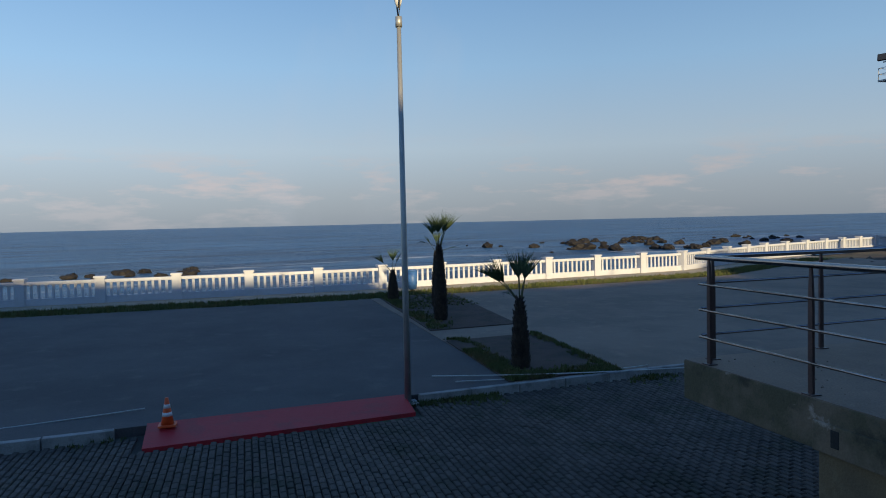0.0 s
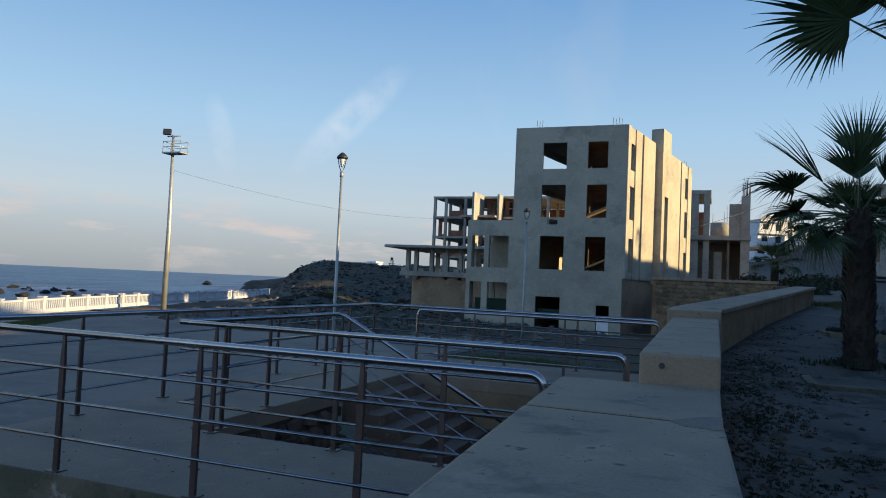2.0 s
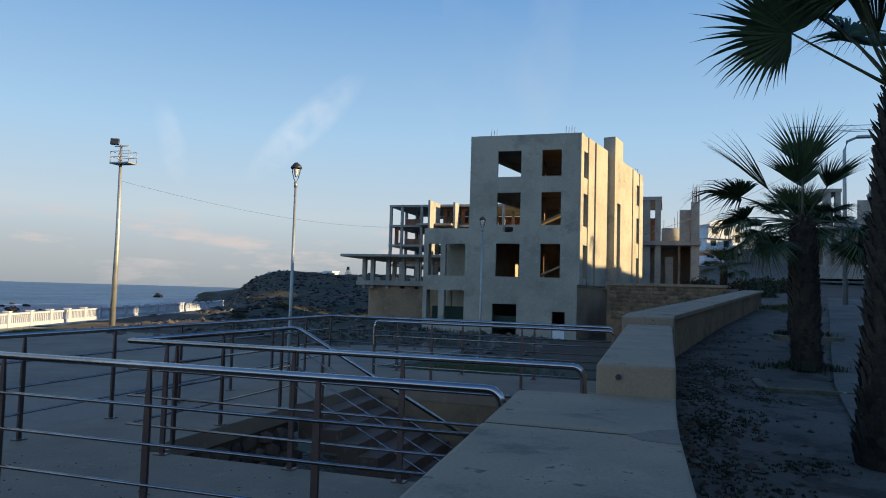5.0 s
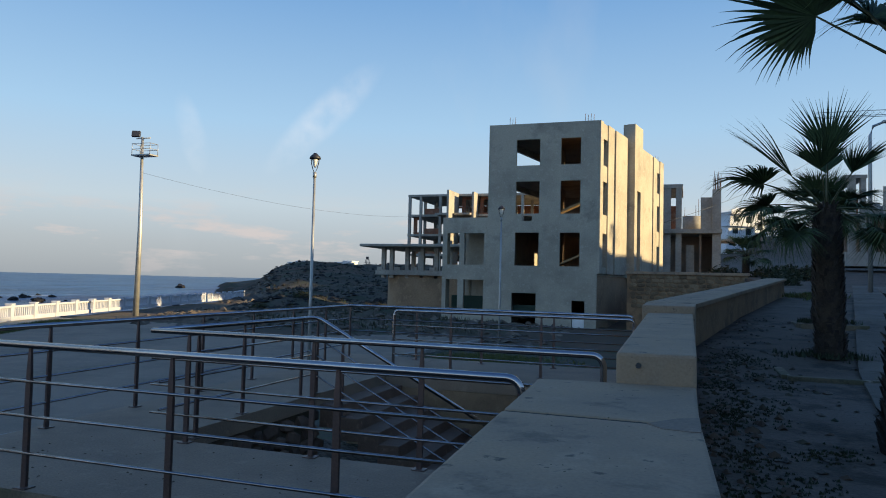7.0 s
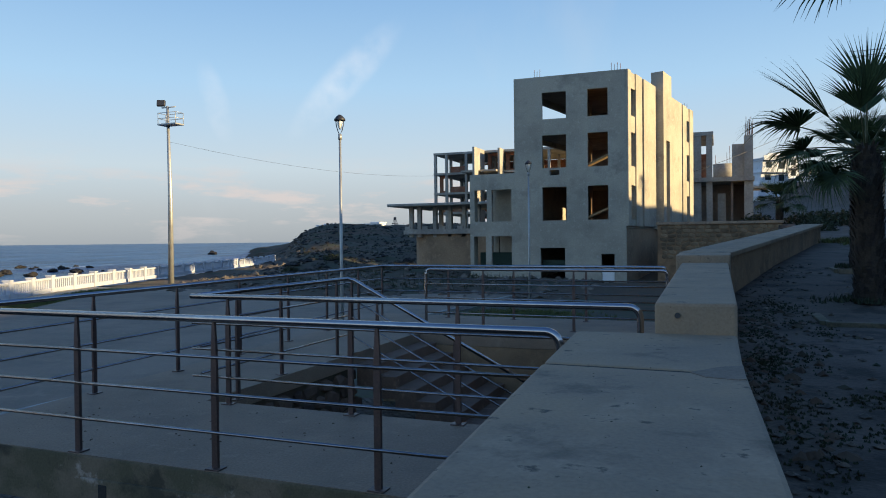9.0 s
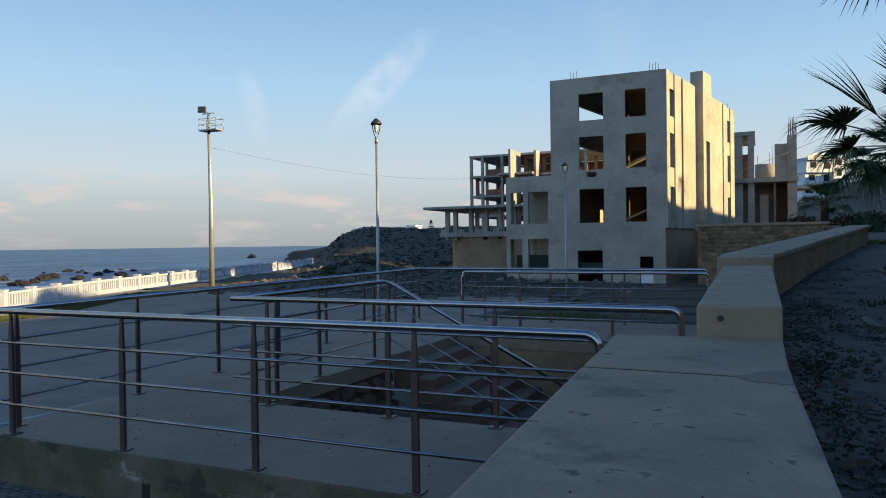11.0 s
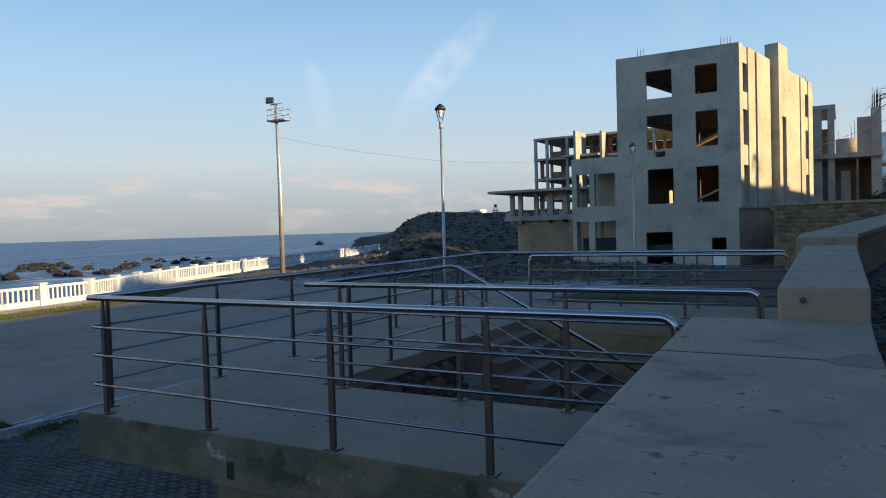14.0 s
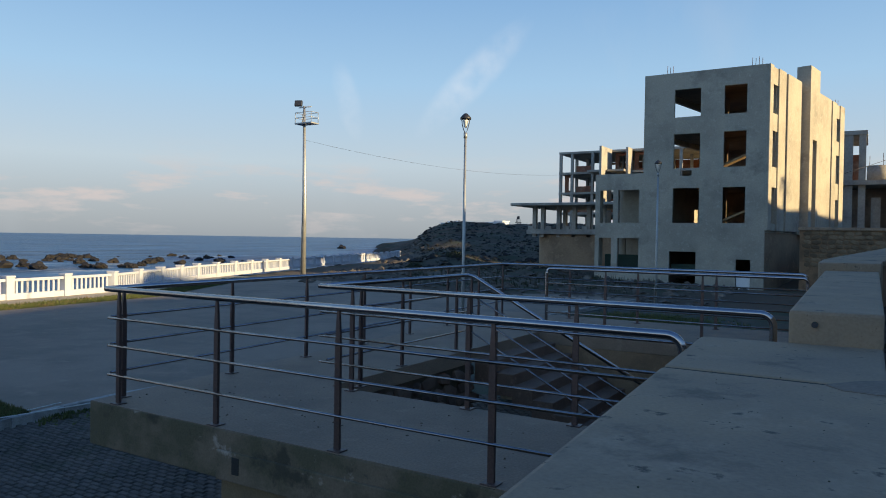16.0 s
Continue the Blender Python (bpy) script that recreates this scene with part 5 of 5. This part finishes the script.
for _ in range(130):
    y = rnd.uniform(-3.0, 9.5)
    x = 6.22 + abs(rnd.gauss(0, 0.55))
    for _ in range(rnd.randint(6, 26)):
        px, py = x + rnd.gauss(0, 0.10), y + rnd.gauss(0, 0.13)
        if px > 6.14:
            sp.append((px, py, upper(px, py) - 0.005))
tufts("wall_weeds", sp, 0.026, "dark low weeds and dead leaves along the wall", BUSHM, "weeds")
sp = [(rnd.gauss(9.9, 0.35), rnd.gauss(21.5, 0.9), 0) for _ in range(260)]
sp = [(x, y, upper(x, y)) for x, y, _ in sp]
tufts("green_patch", sp, 0.14, "bright green weeds at the end of the wall")
sp = []
for _ in range(150):
    y = rnd.uniform(-4, 9)
    x = 6.2 + abs(rnd.gauss(0, 0.6))
    sp.append((x, y, upper(x, y), rnd.uniform(0.03, 0.085)))
rubble("wall_clods", sp, "dark earth clods and stones along the foot of the wall", EARTH)
walkway = thing("pavement_street", "worn pale concrete pavement with tree pits along the street", "pavement", kind="structure")


def walk_x(y):
    return lerp([(-12, 7.6), (2.7, 7.74), (7.9, 8.46), (9.5, 8.75), (40, 14.6)], y)


for k in range(46):
    y0, y1 = -12 + 1.0 * k, -12 + 1.0 * k + 0.985
    for o0, o1 in ((0, 0.93), (0.94, 1.9)):
        if o0 < 0.5 and 1.9 < y0 < 3.9:
            continue
        za, zb = upper(walk_x(y0) + o0, y0) + 0.045, upper(walk_x(y1) + o0, y1) + 0.045
        part("paving_slab", prism(bmesh.new(), [(walk_x(y0) + o0, y0), (walk_x(y0) + o1, y0), (walk_x(y1) + o1, y1), (walk_x(y1) + o0, y1)], min(za, zb) - 0.15, [za, za, zb, zb]), SIDEW, walkway)
sp = []
for _ in range(240):
    x, y = 1.15 + abs(rnd.gauss(0, 0.9)), rnd.uniform(1.9, 4.8)
    sp.append((x, y, LOW + 0.01, rnd.choice((0.03, 0.05, 0.09)) * rnd.uniform(0.6, 1.4)))
rubble("stair_rubble", sp, "brown rubble and litter below the stairwell", EARTH)
sp = [(rnd.uniform(5.38, 6.05), rnd.uniform(-4.6, 0.5), 1.001, rnd.choice((0.002, 0.003, 0.005))) for _ in range(90)]
sp += [(rnd.uniform(-0.2, 5.0), rnd.uniform(0.15, 1.65), 0.001, rnd.choice((0.005, 0.008, 0.013))) for _ in range(110)]
rubble("grit", sp, "dark grit and chips scattered on deck and wall cap", EARTH, "grit")
sp = []
for cx, cy in ((8.32, 9.3), (8.9, 13.5)):
    sp += [(cx + rnd.gauss(0, 0.35), cy + rnd.gauss(0, 0.3), upper(cx, cy) + 0.02) for _ in range(120)]
tufts("street_weeds", sp, 0.09, "low weeds beside the wall and palms", BUSHM, "weeds")
for cx, cy in ((8.02, 7.75), (8.95, 13.3)):
    z = upper(cx, cy)
    pit = thing("tree_pit", "pale concrete rim of a tree pit round a palm", "tree pit", "tree pits", at=pose(cx, cy, z - 0.03))
    for sx, sy, lx, ly in ((0, -0.62, 0.62, 0.07), (0, 0.62, 0.62, 0.07), (-0.62, 0, 0.07, 0.548), (0.62, 0, 0.07, 0.548)):
        part("rim", bevelled(boxes((sx - lx, sx + lx, sy - ly, sy + ly, -0.1, 0.07)), 0.015), BEAMC, pit)

# ------------------------------------------------------------ stone retaining wall by the tower
swall = thing("wall_stone", "rubble stone retaining wall beside the tower", "wall", kind="structure")
part("core", boxes((1.8, 10.2, 50.9, 51.6, LOW, 2.55)), WALLP, swall)
part("coping", bevelled(boxes((1.7, 10.3, 50.75, 51.7, 2.55, 2.75)), 0.02), WALLC, swall)
SM = []
for s in range(5):
    bm = bmesh.new()
    bmesh.ops.create_icosphere(bm, subdivisions=1, radius=1)
    for v in bm.verts:
        v.co *= 1.25 + 0.3 * noise.noise(v.co * 1.3 + Vector((s * 5, 1, 2)))
        v.co = Vector([max(-0.92, min(0.92, c)) for c in v.co])
    SM.append(mesh_of("stone", bm, STONEM))
z = 0.2
while z < 2.5:
    x = 1.95 + rnd.uniform(0, 0.2)
    while x < 10.1:
        w = rnd.uniform(0.16, 0.32)
        part("stone", rnd.choice(SM), None, swall).matrix_basis = pose(x + w, 50.88, z + rnd.uniform(-0.03, 0.03), 0, rnd.uniform(-20, 20), 0) @ Matrix.Diagonal((w * 1.05, 0.05, 0.165, 1))
        x += 2 * w + 0.03
    z += 0.31


# rubble wall under the edge of the deck, inside the stairwell
rwall = thing("wall_rubble", "rough rubble wall under the deck edge in the stairwell", "wall", kind="structure")
part("core", boxes((0.86, 1.06, 1.8, 4.9, LOW - 0.1, -0.205)), EARTH, rwall)
DARKS = []
for me in SM:
    me = me.copy()
    me.materials[0] = DSTONE
    DARKS.append(me)
z = LOW + 0.1
while z < -0.25:
    y = 1.9
    while y < 4.85:
        w = rnd.uniform(0.09, 0.2)
        part("stone", rnd.choice(DARKS), None, rwall).matrix_basis = pose(1.06, y + w, z + rnd.uniform(-0.03, 0.03), rnd.uniform(-20, 20), 0, 0) @ Matrix.Diagonal((rnd.uniform(0.04, 0.09), w, 0.1, 1))
        y += 2 * w + 0.02
    z += 0.19


# ------------------------------------------------------------ far houses on the hillside
def apartment(x, y, z, w, d, storeys, label, step=0, turn=32):
    b = thing("apartment_building", label, "building", "hillside houses", at=pose(x, y, z, 0, 0, turn))
    h = 3.0
    for s in range(storeys):
        x0 = step * s * 0.5
        part("storey", boxes((x0, w, 0, d, s * h, (s + 1) * h - 0.25)), PALEB, b)
        part("floor_edge", boxes((x0 - 0.3, w + 0.2, -0.9, d, (s + 1) * h - 0.249, (s + 1) * h)), PALEB, b)
        n = max(2, int((w - x0) / 2.6))
        for i in range(n):
            cx = x0 + (w - x0) * (i + 0.5) / n
            part("window", boxes((cx - 0.75, cx + 0.75, -0.06, 0.1, s * h + 0.7, s * h + 2.3)), DARKG, b)
        part("parapet", boxes((x0 - 0.3, w * 0.62, -0.9, -0.8, (s + 1) * h, (s + 1) * h + 0.85)), PALEB, b)
    return b


apartment(14.6, 185, 5.5, 9, 10, 5, "white terraced apartment building on the hillside", 1)
apartment(19, 215, 12.0, 10, 10, 4, "white apartment building catching the sun")
apartment(31, 230, 15.0, 12, 10, 2, "low pale house on the hillside")
copy_thing(fr3, pose(21, 18, 3.2))

crane = thing("tower_crane", "distant lattice tower crane", "crane", at=pose(0, 140, 0))
part("mast", boxes((52.0, 53.2, 0, 1.2, 8, 40)), GALV, crane)
for yy, zz in ((0, 33.4), (1.2, 33.4), (0.6, 34.4)):
    part("jib_chord", tube(bmesh.new(), [(28, yy, zz), (62, yy, zz)], 0.06, 5), GALV, crane)
for i in range(34):
    x = 28 + i
    part("jib_brace", tube(bmesh.new(), [(x, 0, 33.4), (x + 0.5, 0.6, 34.4), (x + 1, 0, 33.4)], 0.035, 4), GALV, crane)

hut = thing("lookout_tower", "small timber lookout tower on the headland", "tower", at=pose(-66, 150, land(-66, 150) - 0.3) @ Matrix.Scale(0.62, 4))
for sx, sy in ((-1, -1), (1, -1), (1, 1), (-1, 1)):
    part("leg", tube(bmesh.new(), [(sx * 0.8, sy * 0.8, 0), (sx * 0.45, sy * 0.45, 3.4)], 0.09, 6), DARKM, hut)
part("cabin", bevelled(boxes((-1.0, 1.0, -0.8, 0.8, 1.9, 2.1)), 0.03, 1), DARKM, hut)
part("roof", bevelled(boxes((-0.4, 0.4, -0.4, 0.4, 3.3, 4.4)), 0.03, 1), DARKM, hut)

# ------------------------------------------------------------ scrub on the slopes
def shrub(x, y, z, s):
    vs, fs = [], []
    rr = random.Random(int(x * 31 + y * 17))
    for _ in range(420):
        d = Vector((rr.gauss(0, 1), rr.gauss(0, 1), abs(rr.gauss(0, 0.8)))).normalized() * s * rr.uniform(0.55, 1.05)
        d.z *= 0.75
        a = Vector((rr.uniform(-1, 1), rr.uniform(-1, 1), rr.uniform(-1, 1))).normalized() * s * 0.13
        b = Vector((rr.uniform(-1, 1), rr.uniform(-1, 1), rr.uniform(-1, 1))).normalized() * s * 0.13
        k = len(vs)
        vs += [d - a, d + a, d + b]
        fs.append((k, k + 1, k + 2))
    me = bpy.data.meshes.new("shrub")
    me.from_pydata(vs, [], fs)
    me.materials.append(BUSHM)
    ob = tagged(new("shrub", me), "dark green wild shrub on the slope", "shrub", "shrubs")
    ob.matrix_basis = pose(x, y, z)


for x, y, s in ((10.9, 40, 0.9), (11.6, 43, 1.2), (13.5, 46, 1.1), (12.4, 62, 1.3), (9.2, 64, 1.4), (14.5, 66, 1.6), (17, 70, 1.5), (16, 58, 1.0), (10.5, 33, 0.7), (-31, 52, 0.8), (-27, 58, 1.0), (-37, 70, 1.2)):
    shrub(x, y, (upper(x, y) if x > 0 else land(x, y)) - 0.05, s)


sp = []
for _ in range(5200):
    a, d = radians(rnd.uniform(10, 36.5)), rnd.uniform(100, 215)
    x, y = 6 - d * math.sin(a), -4 + d * math.cos(a)
    z = land(x, y)
    if z > -1.5 and noise.noise((x * 0.05, y * 0.05, 9)) > -0.15:
        sp.append((x, y, z))
tufts("headland_scrub", sp, 0.3, "dark low scrub over the headland", BUSHM, "scrub")
sp = []
for _ in range(1500):
    a, d = radians(rnd.uniform(14, 34)), rnd.uniform(44, 100)
    x, y = 6 - d * math.sin(a), -4 + d * math.cos(a)
    if x > coast_x(y) + 6:
        sp.append((x, y, land(x, y)))
tufts("earth_scrub", sp, 0.3, "dark weeds on the bare earth", BUSHM, "scrub")
sp = []
for _ in range(3800):
    a, d = radians(rnd.uniform(12, 35.5)), rnd.uniform(62, 172)
    x, y = 6 - d * math.sin(a), -4 + d * math.cos(a)
    if x > coast_x(y) - 6 or d > 110:
        sp.append((x, y, land(x, y), rnd.choice((0.15, 0.2, 0.3, 0.45)) * rnd.uniform(0.6, 1.3)))
rubble("headland_rocks", sp, "dark broken rocks over the headland slope", ROCKM, "rocks")
sp = []
for _ in range(420):
    a, d = radians(rnd.uniform(32.6, 36.2)), rnd.uniform(96, 165)
    x, y = 6 - d * math.sin(a), -4 + d * math.cos(a)
    sp.append((x, y, max(SEA_Z, land(x, y)), rnd.choice((0.3, 0.5, 0.8)) * rnd.uniform(0.6, 1.3)))
rubble("point_rocks", sp, "grey boulders at the foot of the headland", DEBRIS, "rocks")


def cottage(x, y, w, label):
    c = thing("cottage", label, "house", "headland cottages", at=pose(x, y, land(x, y) - 0.3))
    part("wall", boxes((0, w, 0, 4, 0, 1.9)), PALEB, c)
    part("roof", boxes((-0.2, w + 0.2, -0.2, 4.2, 1.901, 2.1)), PALEB, c)
    part("door", boxes((w * 0.4, w * 0.4 + 0.9, -0.05, 0.1, 0.3, 1.6)), DARKG, c)


for a, d, w in ((31.3, 186, 3.0), (30.7, 190, 4.5), (27.6, 188, 3.5), (27.0, 192, 2.5)):
    cottage(6 - d * math.sin(radians(a)), -4 + d * math.cos(radians(a)), w, "small white cottage on the headland")


# ------------------------------------------------------------ pavers, laid last
paving = thing("paving", "grey interlocking concrete pavers with mossy joints", "road", kind="structure")
PV = mesh_of("paver", bevelled(boxes((-0.094, 0.094, -0.044, 0.044, -0.05, 0)), 0.012, 1), PAVER)
spare, vs, fs = 0, [], []
rows = np.arange(-10, 9.5, 0.1)
for j, y in enumerate(rows):
    x = kerb_x(y) + 0.22 + (0.1 if j % 2 else 0)
    while x < (5.0 if y < -0.15 else 2.0):
        h = LOW + 0.012 * noise.noise((x * 0.7, y * 0.7, 0)) + rnd.uniform(-0.005, 0.005) - 0.004
        if not (-6.15 < y < -1.65 and x < kerb_x(y) + 1.02):
            if -4.6 < x < -1.6 and -3.4 < y < -1.2 and spare < 300:
                part("paver", PV, None, paving).matrix_basis = pose(x, y, h, rnd.uniform(-1, 1), rnd.uniform(-1, 1), rnd.uniform(-1.5, 1.5))
                spare += 1
            else:
                k = len(vs)
                a, b = 0.093, 0.043
                vs += [(x - a, y - b, h - 0.012), (x + a, y - b, h - 0.012), (x + a, y + b, h - 0.012), (x - a, y + b, h - 0.012),
                       (x - a + 0.012, y - b + 0.012, h), (x + a - 0.012, y - b + 0.012, h), (x + a - 0.012, y + b - 0.012, h), (x - a + 0.012, y + b - 0.012, h),
                       (x - a, y - b, h - 0.06), (x + a, y - b, h - 0.06), (x + a, y + b, h - 0.06), (x - a, y + b, h - 0.06)]
                fs += [(k + 4, k + 5, k + 6, k + 7)] + [(k + i, k + (i + 1) % 4, k + 4 + (i + 1) % 4, k + 4 + i) for i in range(4)] + [(k + 8 + i, k + 8 + (i + 1) % 4, k + (i + 1) % 4, k + i) for i in range(4)]
        x += 0.2
me = bpy.data.meshes.new("paver_field")
me.from_pydata(vs, [], fs)
me.materials.append(PAVER)
tagged(part("paver_field", me, None, paving), kind="stuff")
